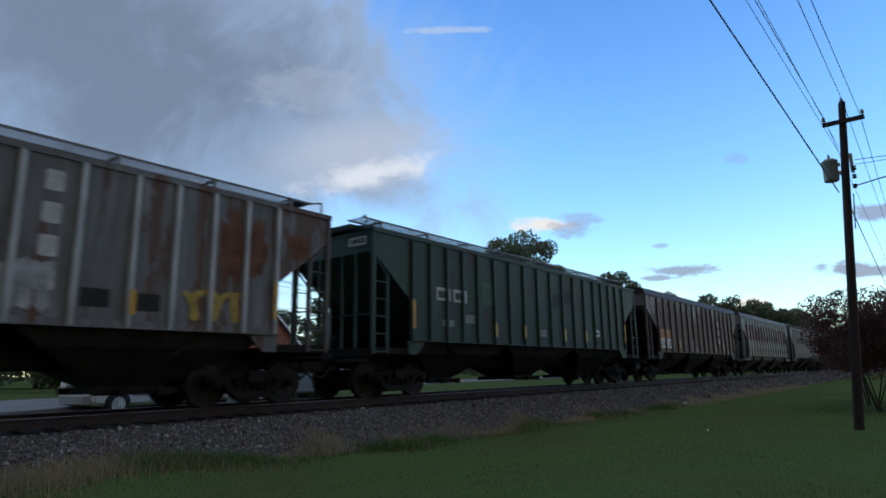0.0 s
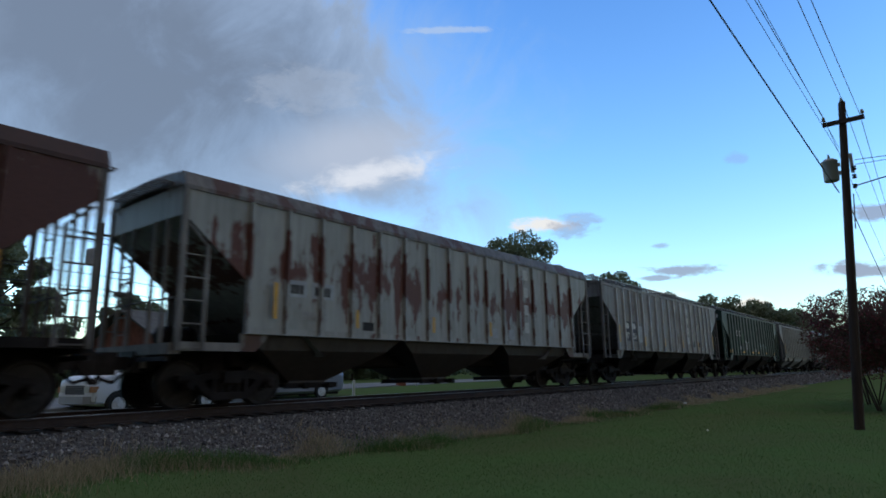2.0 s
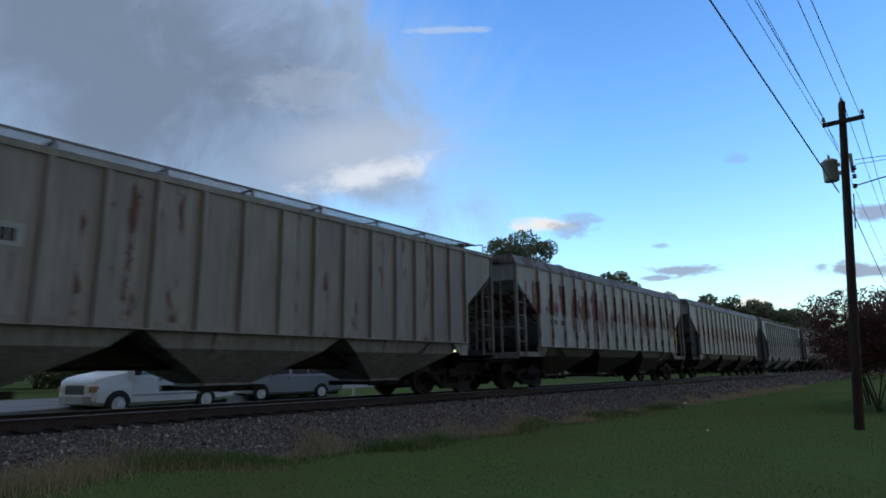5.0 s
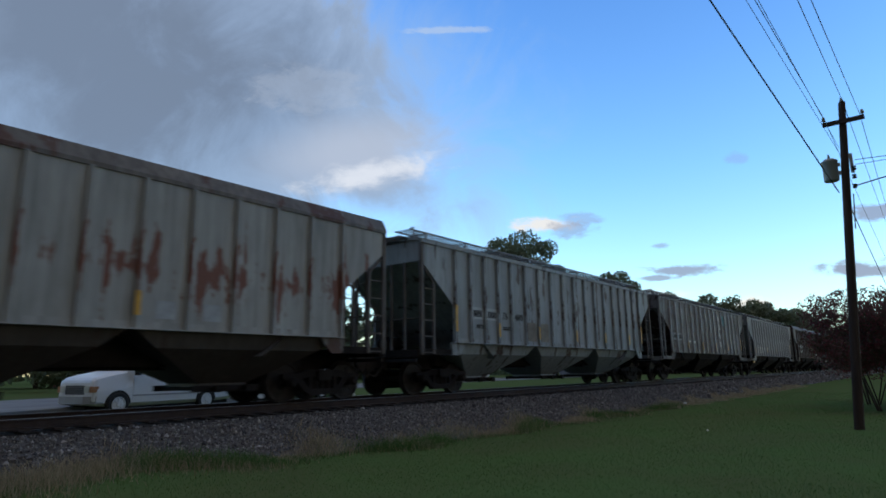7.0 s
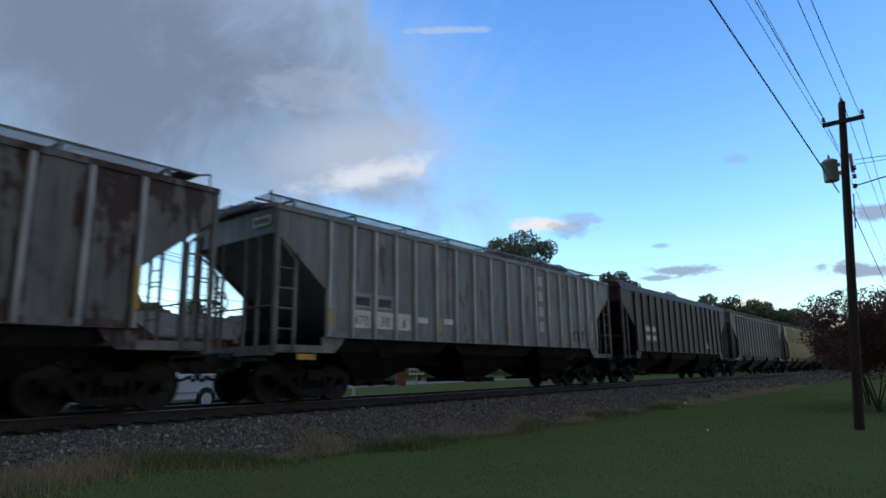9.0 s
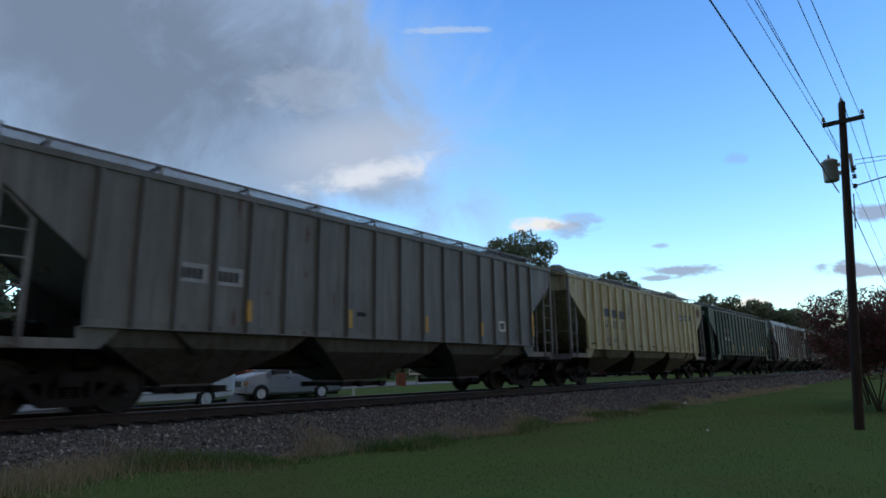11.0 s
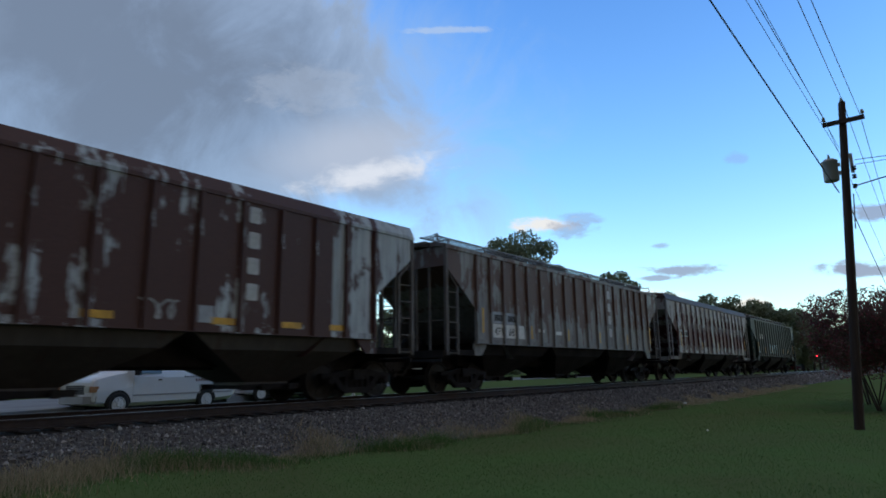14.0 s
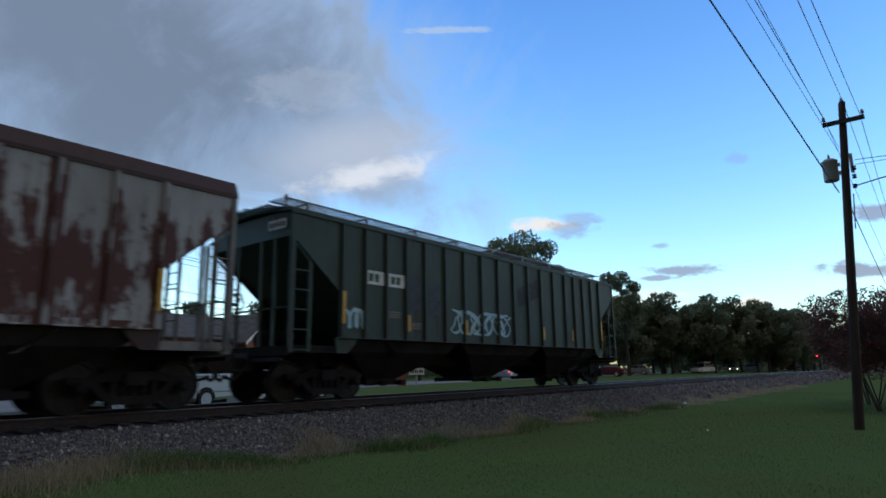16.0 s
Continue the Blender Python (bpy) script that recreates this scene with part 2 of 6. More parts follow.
M = {
    "steel_dark": material("sooty_steel", (0.032, 0.027, 0.026), 0.75, 0.0, 0.5, 2.0, 25, 0.3, spec=0.2),
    "underframe": material("underframe_grime", (0.022, 0.0185, 0.018), 0.9, 0.0, 0.5, 1.6, 20, 0.3, spec=0.08),
    "wheel": material("wheel_steel", (0.028, 0.024, 0.023), 0.7, 0.1, 0.45, 5, 40, 0.2, spec=0.2),
    "rail_side": material("rusty_rail_web", (0.035, 0.022, 0.018), 0.85, 0.0, 0.4, 3, 40, 0.3),
    "rail_top": material("polished_rail_head", (0.34, 0.33, 0.33), 0.45, 1.0, 0.1, 5, 60, 0.03),
    "tie": material("creosoted_timber", (0.03, 0.024, 0.021), 0.9, 0, 0.5, 2, 30, 0.5, stretch=(4, 1, 4), per_object=0.3),
    "ballast_bed": material("ballast_fines", (0.11, 0.105, 0.105), 0.95, 0, 0.5, 8, 60, 0.6),
    "oily": material("oil_stained_ballast", (0.028, 0.025, 0.024), 0.9, 0, 0.5, 6, 50, 0.6),
    "stone": island_material("crushed_granite", [(0.05, 0.05, 0.055), (0.12, 0.115, 0.12), (0.17, 0.155, 0.15), (0.09, 0.09, 0.10), (0.33, 0.32, 0.31), (0.10, 0.10, 0.105)]),
    "lawn": material("lawn_soil", (0.069, 0.117, 0.041), 0.95, 0, 0.16, 0.45, 30, 0.12, dark=(0.092, 0.108, 0.05), spec=0.0),
    "blade": island_material("grass_blades", [(0.078, 0.152, 0.048), (0.092, 0.172, 0.054), (0.084, 0.158, 0.052), (0.112, 0.168, 0.062)], 0.8, 0.03, 0.3),
    "dry": island_material("dry_grass", [(0.42, 0.34, 0.24), (0.33, 0.27, 0.17), (0.48, 0.39, 0.28), (0.17, 0.19, 0.09)], 0.9, 0.03, 0.4),
    "road": material("worn_asphalt", (0.20, 0.20, 0.205), 0.95, 0, 0.2, 0.4, 30, 0.3, spec=0.1),
    "bark": material("bark", (0.055, 0.042, 0.033), 0.95, 0, 0.4, 3, 25, 0.7, stretch=(3, 3, 0.6)),
    "pole": material("weathered_pole_timber", (0.045, 0.03, 0.024), 0.9, 0, 0.4, 2, 30, 0.5, stretch=(5, 5, 0.4)),
    "leaf": island_material("green_leaves", [(0.125, 0.155, 0.085), (0.185, 0.21, 0.12), (0.14, 0.175, 0.095), (0.215, 0.235, 0.155)], 0.5, 0.6, 0.5),
    "leaf_red": island_material("crape_myrtle_leaves", [(0.08, 0.07, 0.05), (0.12, 0.058, 0.055), (0.19, 0.055, 0.065), (0.095, 0.062, 0.052), (0.075, 0.075, 0.045)], 0.7, 0.1, 0.4),
    "galv": material("grey_galvanised", (0.35, 0.36, 0.37), 0.5, 0.3, 0.15, 2, 30, 0.05),
    "wire": material("black_cable", (0.02, 0.02, 0.022), 0.6, 0, 0.2),
    "porcelain": material("porcelain", (0.3, 0.29, 0.28), 0.3, 0, 0.1),
    "yellow": material("reflective_yellow", (0.54, 0.29, 0.03), 0.5, 0, 0.45, 6, 40, 0.05, stretch=(2, 2, 0.7)),
    "white_paint": material("faded_white_stencil", (0.62, 0.62, 0.6), 0.7, 0, 0.2, 5, 40, 0.05),
    "black_paint": material("black_stencil", (0.013, 0.013, 0.015), 0.8, 0, 0.3, 5, 40, 0.05),
    "grey_patch": material("grey_paint_patch", (0.3, 0.32, 0.35), 0.7, 0, 0.2, 5, 40, 0.05),
    "board_steel": material("dull_board_steel", (0.17, 0.17, 0.175), 0.6, 0.2, 0.3, 2, 30, 0.1),
    "end_dark": material("dark_end_paint", (0.125, 0.112, 0.108), 0.8, 0, 0.6, 2, 30, 0.3, spec=0.2, stretch=(3, 3, 0.7)),
    "post_pale": material("pale_post_paint", (0.44, 0.45, 0.47), 0.6, 0, 0.35, 1.5, 20, 0.2, stretch=(3, 3, 0.6)),
    "post_cream": material("cream_post_paint", (0.58, 0.52, 0.30), 0.6, 0, 0.2, 1.5, 20, 0.2, stretch=(3, 3, 0.6)),
    "orange": material("faded_orange_panel", (0.42, 0.2, 0.09), 0.7, 0, 0.35, 3, 30, 0.1),
    "chalk": material("pale_blue_spray_paint", (0.34, 0.5, 0.56), 0.7, 0, 0.2, 6, 40, 0.05),
    "spray_yellow": material("mustard_spray_paint", (0.35, 0.24, 0.05), 0.7, 0, 0.35, 5, 40, 0.05),
    "spray_white": material("thin_white_spray_paint", (0.3, 0.3, 0.31), 0.7, 0, 0.4, 4, 30, 0.05),
    "green_patch": material("fresh_green_patch", (0.036, 0.085, 0.05), 0.7, 0, 0.2, 4, 30, 0.05),
    "tan_patch": material("tan_dirt_patch", (0.2, 0.18, 0.15), 0.8, 0, 0.3, 4, 30, 0.05),
    "navy": material("faded_navy_panel", (0.038, 0.04, 0.058), 0.7, 0, 0.4, 4, 30, 0.05),
    "tyre": material("tyre_rubber", (0.02, 0.02, 0.021), 0.85, 0, 0.2, 6, 60, 0.2),
    "chrome": material("wheel_chrome", (0.72, 0.72, 0.74), 0.45, 0.25, 0.1),
    "van_white": material("white_vehicle_paint", (0.66, 0.66, 0.68), 0.3, 0, 0.04, 1, 10, 0.0, spec=0.5),
    "van_silver": material("silver_blue_paint", (0.28, 0.32, 0.39), 0.3, 0.2, 0.05, 1, 10, 0.0, spec=0.5),
    "van_grey": material("grey_bumper", (0.3, 0.3, 0.31), 0.5, 0, 0.1),
    "car_red": material("dark_red_paint", (0.12, 0.012, 0.02), 0.25, 0.1, 0.05, spec=0.5, bump=0),
    "dark_glass": material("dark_window", (0.02, 0.022, 0.025), 0.08, 0, 0.1, bump=0.0, spec=0.6),
    "headlamp": material("headlamp_glass", (0.6, 0.6, 0.58), 0.15, 0.2, 0.1, bump=0),
    "brick": material("red_brick", (0.24, 0.09, 0.06), 0.9, 0, 0.25, 3, 20, 0.3, per_object=0.2),
    "roof": material("asphalt_shingle", (0.1, 0.095, 0.09), 0.95, 0, 0.3, 2, 25, 0.4),
    "white_trim": material("white_trim", (0.75, 0.75, 0.73), 0.6, 0, 0.06),
    "tail": glow("tail_light", (1.0, 0.05, 0.04), 3.0),
    "beam": glow("head_light", (1.0, 0.8, 0.5), 6.0),
    "signal": glow("red_signal", (1.0, 0.03, 0.05), 5.0),
}


# ---- mesh helpers ----
def empty(name, m=None):
    ob = new(name)
    ob.empty_display_size = 0.5
    if m is not None:
        ob.matrix_basis = m
    return ob


def mesh_from(bm, name, smooth=False):
    me = bpy.data.meshes.new(name)
    bm.normal_update()
    bm.to_mesh(me)
    bm.free()
    if smooth:
        for p in me.polygons:
            p.use_smooth = True
    return me


def put(name, me, mat, parent=None, m=None, label=""):
    """One object on a (possibly shared) mesh, with its own material."""
    if not me.materials:
        me.materials.append(mat)
    ob = new(name, me)
    if ob.material_slots[0].material is not mat:
        ob.material_slots[0].link = "OBJECT"
        ob.material_slots[0].material = mat
    if parent is not None:
        ob.parent = parent
    if m is not None:
        ob.matrix_basis = m
    if label:
        tagged(ob, label)
    return ob


def part(name, bm, mat, parent=None, label="", m=None, smooth=False):
    return put(name, mesh_from(bm, name, smooth), mat, parent, m, label)


def box(bm, x0, x1, y0, y1, z0, z1, m=None):
    vs = [bm.verts.new((x, y, z)) for z in (z0, z1) for x, y in ((x0, y0), (x1, y0), (x1, y1), (x0, y1))]
    if m is not None:
        for v in vs:
            v.co = m @ v.co
    for q in ((3, 2, 1, 0), (4, 5, 6, 7), (0, 1, 5, 4), (1, 2, 6, 5), (2, 3, 7, 6), (3, 0, 4, 7)):
        bm.faces.new([vs[i] for i in q])
    return vs


def tube(bm, a, b, ra, rb=None, n=8, caps=True):
    rb = ra if rb is None else rb
    a, b = Vector(a), Vector(b)
    q = (b - a).to_track_quat("Z", "Y")
    rings = []
    for p, r in ((a, ra), (b, rb)):
        rings.append([bm.verts.new(p + q @ Vector((r * math.cos(2 * math.pi * i / n), r * math.sin(2 * math.pi * i / n), 0))) for i in range(n)])
    for i in range(n):
        bm.faces.new((rings[0][i], rings[0][(i + 1) % n], rings[1][(i + 1) % n], rings[1][i]))
    if caps:
        bm.faces.new(rings[0][::-1])
        bm.faces.new(rings[1])


def prism(bm, outline, y0, y1):
    """Outline in x, z pushed from y0 to y1."""
    a = [bm.verts.new((x, y0, z)) for x, z in outline]
    b = [bm.verts.new((x, y1, z)) for x, z in outline]
    n = len(a)
    bm.faces.new(a)
    bm.faces.new(b[::-1])
    for i in range(n):
        bm.faces.new((a[i], b[i], b[(i + 1) % n], a[(i + 1) % n]))


def prism_x(bm, outline, x0, x1):
    """Outline in y, z pushed from x0 to x1."""
    a = [bm.verts.new((x0, y, z)) for y, z in outline]
    b = [bm.verts.new((x1, y, z)) for y, z in outline]
    n = len(a)
    bm.faces.new(a[::-1])
    bm.faces.new(b)
    for i in range(n):
        bm.faces.new((a[i], a[(i + 1) % n], b[(i + 1) % n], b[i]))


def lathe(bm, profile, n=28, axis="y", m=None):
    """Profile of (radius, along) turned about an axis."""
    rings = []
    for r, s in profile:
        ring = []
        for i in range(n):
            c, d = r * math.cos(2 * math.pi * i / n), r * math.sin(2 * math.pi * i / n)
            p = Vector((c, s, d)) if axis == "y" else Vector((c, d, s))
            ring.append(bm.verts.new(m @ p if m is not None else p))
        rings.append(ring)
    for a, b in zip(rings, rings[1:]):
        for i in range(n):
            bm.faces.new((a[i], b[i], b[(i + 1) % n], a[(i + 1) % n]))
    return rings


# ---- ground ----
def smooth01(v):
    v = max(0.0, min(1.0, v))
    return v * v * (3 - 2 * v)


def ground_z(x, y):
    """Lawn, the bank that climbs to the track bed, and the field beyond."""
    near = LAWN_Z + 0.05 * noise.noise(Vector((x * 0.15, y * 0.15, 0)))
    left = smooth01((12 - x) / 12) * 0.34 * smooth01((y - 7.2) / 2.6)
    dip = 0.27 * math.exp(-((x - 14) / 10.5) ** 4 - ((y - 23.4) / 3.6) ** 4) if -4 < x < 32 else 0.0
    far = FAR_Z - dip + 0.03 * noise.noise(Vector((x * 0.1, y * 0.1, 3)))
    k = smooth01((y - 9.4) / 4.2)
    return (near + left) * (1 - k) + far * k - (0.12 if 9.9 < y < 14.4 else 0)


def axis_steps(lo, hi, fine_lo, fine_hi, step):
    out, v = [], fine_lo
    while v <= fine_hi:
        out.append(v)
        v += step
    s, v = step, fine_lo
    while v > lo:
        s *= 1.5
        v -= s
        out.insert(0, v)
    s, v = step, fine_hi
    while v < hi:
        s *= 1.5
        v += s
        out.append(v)
    return out


def build_ground():
    xs, ys = axis_steps(-1500, 3000, -4, 60, 0.6), axis_steps(-1500, 3000, -2, 30, 0.5)
    verts = [(x, y, ground_z(x, y)) for y in ys for x in xs]
    n = len(xs)
    faces = [(j * n + i, j * n + i + 1, (j + 1) * n + i + 1, (j + 1) * n + i) for j in range(len(ys) - 1) for i in range(n - 1)]
    me = bpy.data.meshes.new("ground")
    me.from_pydata(verts, [], faces)
    for p in me.polygons:
        p.use_smooth = True
    tagged(put("ground", me, M["lawn"]), "mown green lawn and field beside the track", "ground", kind="structure")


build_ground()


def ribbon(name, mid, width, z, mat, label, category):
    bm = bmesh.new()
    rows = []
    for i, (x, y) in enumerate(mid):
        a, b = Vector(mid[max(0, i - 1)]), Vector(mid[min(len(mid) - 1, i + 1)])
        d = (b - a).normalized()
        nrm = Vector((-d.y, d.x)) * width / 2
        rows.append([bm.verts.new((x + s * nrm.x, y + s * nrm.y, z + dz)) for s, dz in ((-1, -0.5), (-1, 0), (1, 0), (1, -0.5))])
    for a, b in zip(rows, rows[1:]):
        for k in range(3):
            bm.faces.new((a[k], b[k], b[k + 1], a[k + 1]))
    return tagged(part(name, bm, mat), label, category, kind="structure")


ROAD_MID = [(-120, -22), (-10, 19.6), (7, 26.2), (18, 30.7), (30, 35.2), (45, 37.6), (70, 40.0), (136, 43), (300, 47), (900, 60)]
ribbon("road", ROAD_MID, 8.6, FAR_Z + 0.05, M["road"], "pale worn asphalt road beyond the track", "road")


# ---- track ----
def bed_z(y):
    d = abs(y - TRACK_Y)
    return -0.20 if d < 1.45 else max(-0.20 - (d - 1.45) / 2.0, -1.15)


def build_track():
    bm = bmesh.new()
    half = 3.2
    prism_x(bm, [(TRACK_Y - half, -1.1), (TRACK_Y - 1.45, -0.225), (TRACK_Y + 1.45, -0.225), (TRACK_Y + half, -1.1)], -60, 900)
    tagged(part("ballast_bed", bm, M["ballast_bed"]), "grey crushed stone track bed with sloping shoulders", "ballast", kind="structure")
    bm = bmesh.new()
    prism_x(bm, [(-1.45, -0.30), (1.45, -0.30), (1.40, -0.205), (-1.40, -0.205)], -60, 900)
    part("oiled_strip", bm, M["oily"], bpy.data.objects["ballast_bed"], "dark oil-stained stone", pose(0, TRACK_Y, 0))
    for side in (-1, 1):
        y = TRACK_Y + side * GAUGE
        rail = empty("rail", pose(0, y, 0))
        tagged(rail, "steel rail with rusty web and polished head", "rail", "rails of the track", "structure")
        bm = bmesh.new()
        prof = [(-0.07, -0.17), (0.07, -0.17), (0.07, -0.155), (0.012, -0.135), (0.010, -0.045), (0.034, -0.036), (0.034, -0.006), (-0.034, -0.006), (-0.034, -0.036), (-0.010, -0.045), (-0.012, -0.135), (-0.07, -0.155)]
        prism_x(bm, prof, -60, 900)
        part("web", bm, M["rail_side"], rail)
        bm = bmesh.new()
        prism_x(bm, [(-0.031, -0.0055), (0.031, -0.0055), (0.027, 0.0), (-0.027, 0.0)], -60, 900)
        part("head", bm, M["rail_top"], rail, "polished running surface")


build_track()


# ---- covered hopper wagons ----
HALF_L, EAVE, SILL, SIDE = 8.36, 4.20, 1.56, 1.58
TRUCK_X, WHEELBASE, WHEEL_R = 6.89, 1.80, 0.457
CAR_PITCH = 18.131
WHEELSETS, WAGONS = [], []
CACHE = {}


def cached(key, build):
    if key not in CACHE:
        CACHE[key] = build()
    return CACHE[key]


def side_outline():
    h = HALF_L
    return [(-6.98, SILL), (6.98, SILL), (6.98, 2.48), (h, 3.60), (h, EAVE), (-h, EAVE), (-h, 3.60), (-6.98, 2.48)]


def body_mesh():
    bm = bmesh.new()
    out = side_outline()
    for s in (-1, 1):
        vs = [bm.verts.new((x, s * SIDE, z)) for x, z in out]
        ws = [bm.verts.new((x, s * (SIDE - 0.03), z)) for x, z in out]
        bm.faces.new(vs if s < 0 else vs[::-1])
        bm.faces.new(ws[::-1] if s < 0 else ws)
        for i in range(len(out)):
            j = (i + 1) % len(out)
            bm.faces.new((vs[i], ws[i], ws[j], vs[j]) if s < 0 else (vs[j], ws[j], ws[i], vs[i]))
    # end sheets: short upright, then the slope that runs down to the hoppers
    y = SIDE - 0.031
    for s in (-1, 1):
        pts = [(HALF_L - 0.02, EAVE), (HALF_L - 0.02, 3.62), (4.9, 1.0)]
        for (xa, za), (xb, zb) in zip(pts, pts[1:]):
            q = [bm.verts.new((s * xa, -y, za)), bm.verts.new((s * xa, y, za)), bm.verts.new((s * xb, y, zb)), bm.verts.new((s * xb, -y, zb))]
            bm.faces.new(q if s > 0 else q[::-1])
    return mesh_from(bm, "body")


def roof_mesh():
    bm = bmesh.new()
    prof = [(-SIDE - 0.04, EAVE - 0.09), (-SIDE - 0.04, EAVE + 0.02), (-1.3, EAVE + 0.10), (-0.7, EAVE + 0.20), (0, EAVE + 0.24), (0.7, EAVE + 0.20), (1.3, EAVE + 0.10), (SIDE + 0.04, EAVE + 0.02), (SIDE + 0.04, EAVE - 0.09), (SIDE - 0.02, EAVE - 0.09), (SIDE - 0.02, EAVE - 0.02), (0, EAVE + 0.1), (-SIDE + 0.02, EAVE - 0.02), (-SIDE + 0.02, EAVE - 0.09)]
    prism_x(bm, prof, -HALF_L - 0.03, HALF_L + 0.03)
    return mesh_from(bm, "roof")


def high_roof_mesh():
    """Roof of the older wagons: a deep fascia along the side, then a low crown."""
    bm = bmesh.new()
    s, e = SIDE + 0.03, EAVE
    prof = [(-s, e - 0.10), (-s, e - 0.02), (-s + 0.02, e + 0.02), (-1.47, e + 0.26), (-0.7, e + 0.33), (0, e + 0.35), (0.7, e + 0.33), (1.47, e + 0.26), (s - 0.02, e + 0.02), (s, e - 0.02), (s, e - 0.10), (SIDE - 0.02, e - 0.10), (SIDE - 0.02, e - 0.02), (0, e + 0.1), (-SIDE + 0.02, e - 0.02), (-SIDE + 0.02, e - 0.10)]
    prism_x(bm, prof, -HALF_L - 0.03, HALF_L + 0.03)
    return mesh_from(bm, "roof")


def centre_sill_mesh():
    bm = bmesh.new()
    box(bm, -HALF_L + 0.1, HALF_L - 0.1, -0.33, 0.33, 0.74, 1.12)
    box(bm, -6.6, 6.6, -0.62, 0.62, 0.80, SILL - 0.15)
    return mesh_from(bm, "centre_sill")


def hatch_mesh():
    bm = bmesh.new()
    prism_x(bm, [(-0.36, 0.0), (0.36, 0.0), (0.33, 0.10), (0.2, 0.15), (-0.2, 0.15), (-0.33, 0.10)], -1.85, 1.85)
    for x in (-1.5, -0.5, 0.5, 1.5):
        box(bm, x - 0.03, x + 0.03, -0.40, 0.40, 0.02, 0.17)
    return mesh_from(bm, "hatch")


def post_mesh(wide=0.10):
    bm = bmesh.new()
    o = [(-wide / 2, 0), (-wide / 2 * 0.7, -0.075), (wide / 2 * 0.7, -0.075), (wide / 2, 0)]
    a = [bm.verts.new((x, y, SILL - 0.118)) for x, y in o]
    b = [bm.verts.new((x, y, EAVE - 0.095)) for x, y in o]
    for i in range(3):
        bm.faces.new((a[i], a[i + 1], b[i + 1], b[i]))
    bm.faces.new(a[::-1])
    bm.faces.new(b)
    return mesh_from(bm, "post")


def sill_mesh():
    bm = bmesh.new()
    box(bm, -6.98, 6.98, -0.004, 0.03, SILL - 0.12, SILL - 0.001)
    box(bm, -7.02, 7.02, -0.085, 0.03, SILL - 0.14, SILL - 0.12)
    return mesh_from(bm, "sill")


def hopper_mesh(half_top=2.28):
    """One bay: a funnel from the sill to the outlet."""
    bm = bmesh.new()
    zt, zm, zb = SILL - 0.1, 1.12, 0.47
    levels = [(half_top, 1.50, zt), (half_top * 0.80, 1.40, zm), (0.55, 0.62, zb), (0.55, 0.62, zb - 0.06)]
    rings = [[bm.verts.new((sx * a, sy * b, z)) for sx, sy in ((-1, -1), (1, -1), (1, 1), (-1, 1))] for a, b, z in levels]
    for a, b in zip(rings, rings[1:]):
        for i in range(4):
            bm.faces.new((a[i], b[i], b[(i + 1) % 4], a[(i + 1) % 4]))
    bm.faces.new(rings[-1][::-1])
    return mesh_from(bm, "hopper")


def gate_mesh():
    bm = bmesh.new()
    box(bm, -0.62, 0.62, -0.72, 0.72, 0.33, 0.41)
    box(bm, -0.75, 0.75, -0.80, -0.72, 0.31, 0.43)
    box(bm, -0.75, 0.75, 0.72, 0.80, 0.31, 0.43)
    tube(bm, (-0.35, -1.0, 0.37), (-0.35, 1.0, 0.37), 0.035, n=8)
    tube(bm, (0.35, -1.0, 0.37), (0.35, 1.0, 0.37), 0.035, n=8)
    for x in (-0.35, 0.35):
        box(bm, x - 0.07, x + 0.07, -1.05, -0.97, 0.30, 0.44)
    return mesh_from(bm, "outlet_gate")


def ladder_mesh():
    """Corner ladder: two stiles and rungs, in x from 0 (car end) inward, facing -y."""
    bm = bmesh.new()
    box(bm, -0.05, 0.05, -0.045, 0.045, 1.08, EAVE - 0.1)
    box(bm, 0.46, 0.53, -0.03, 0.03, 1.10, 3.05)
    tube(bm, (0.49, 0, 3.05), (0.10, 0, 3.42), 0.03, n=6)
    for i in range(5):
        z = 1.14 + i * 0.43
        box(bm, 0.03, 0.48, -0.025, 0.0, z - 0.014, z + 0.014)
    return mesh_from(bm, "ladder")


def handrail_mesh():
    bm = bmesh.new()
    tube(bm, (0, -1.45, 2.05), (0, 1.45, 2.05), 0.02, n=6)
    for y in (-0.95, -0.45, 0.45, 0.95):
        box(bm, -0.03, 0.03, y - 0.03, y + 0.03, 1.2, 3.62)
    tube(bm, (0, 0.45, 2.6), (0, 0.95, 2.6), 0.016, n=6)
    for k in range(6):
        tube(bm, (0, 0.45, 1.45 + 0.35 * k), (0, 0.95, 1.45 + 0.35 * k), 0.014, n=6)
    return mesh_from(bm, "end_ladder")


def end_sill_mesh():
    bm = bmesh.new()
    box(bm, -0.12, 0.10, -1.52, 1.52, 1.02, 1.22)
    box(bm, -1.35, 0.0, -0.32, 0.32, 0.78, 1.12)
    box(bm, -1.35, 0.0, -1.48, 1.48, 1.14, 1.19)
    box(bm, -1.42, -0.05, -1.56, -1.46, 1.08, 1.24)
    box(bm, -1.42, -0.05, 1.46, 1.56, 1.08, 1.24)
    return mesh_from(bm, "end_platform")


def pad_mesh():
    """Side bracket over the truck, with a jacking hole."""
    bm = bmesh.new()
    out = [(-0.33, SILL - 0.13), (0.33, SILL - 0.13), (0.30, 1.08), (-0.02, 1.08), (-0.25, 1.3)]
    prism(bm, out, -0.03, 0.03)
    lathe(bm, [(0.0, -0.036), (0.085, -0.036), (0.085, 0.02)], 14, m=Matrix.Translation((0.08, 0, 1.27)))
    return mesh_from(bm, "jacking_bracket")


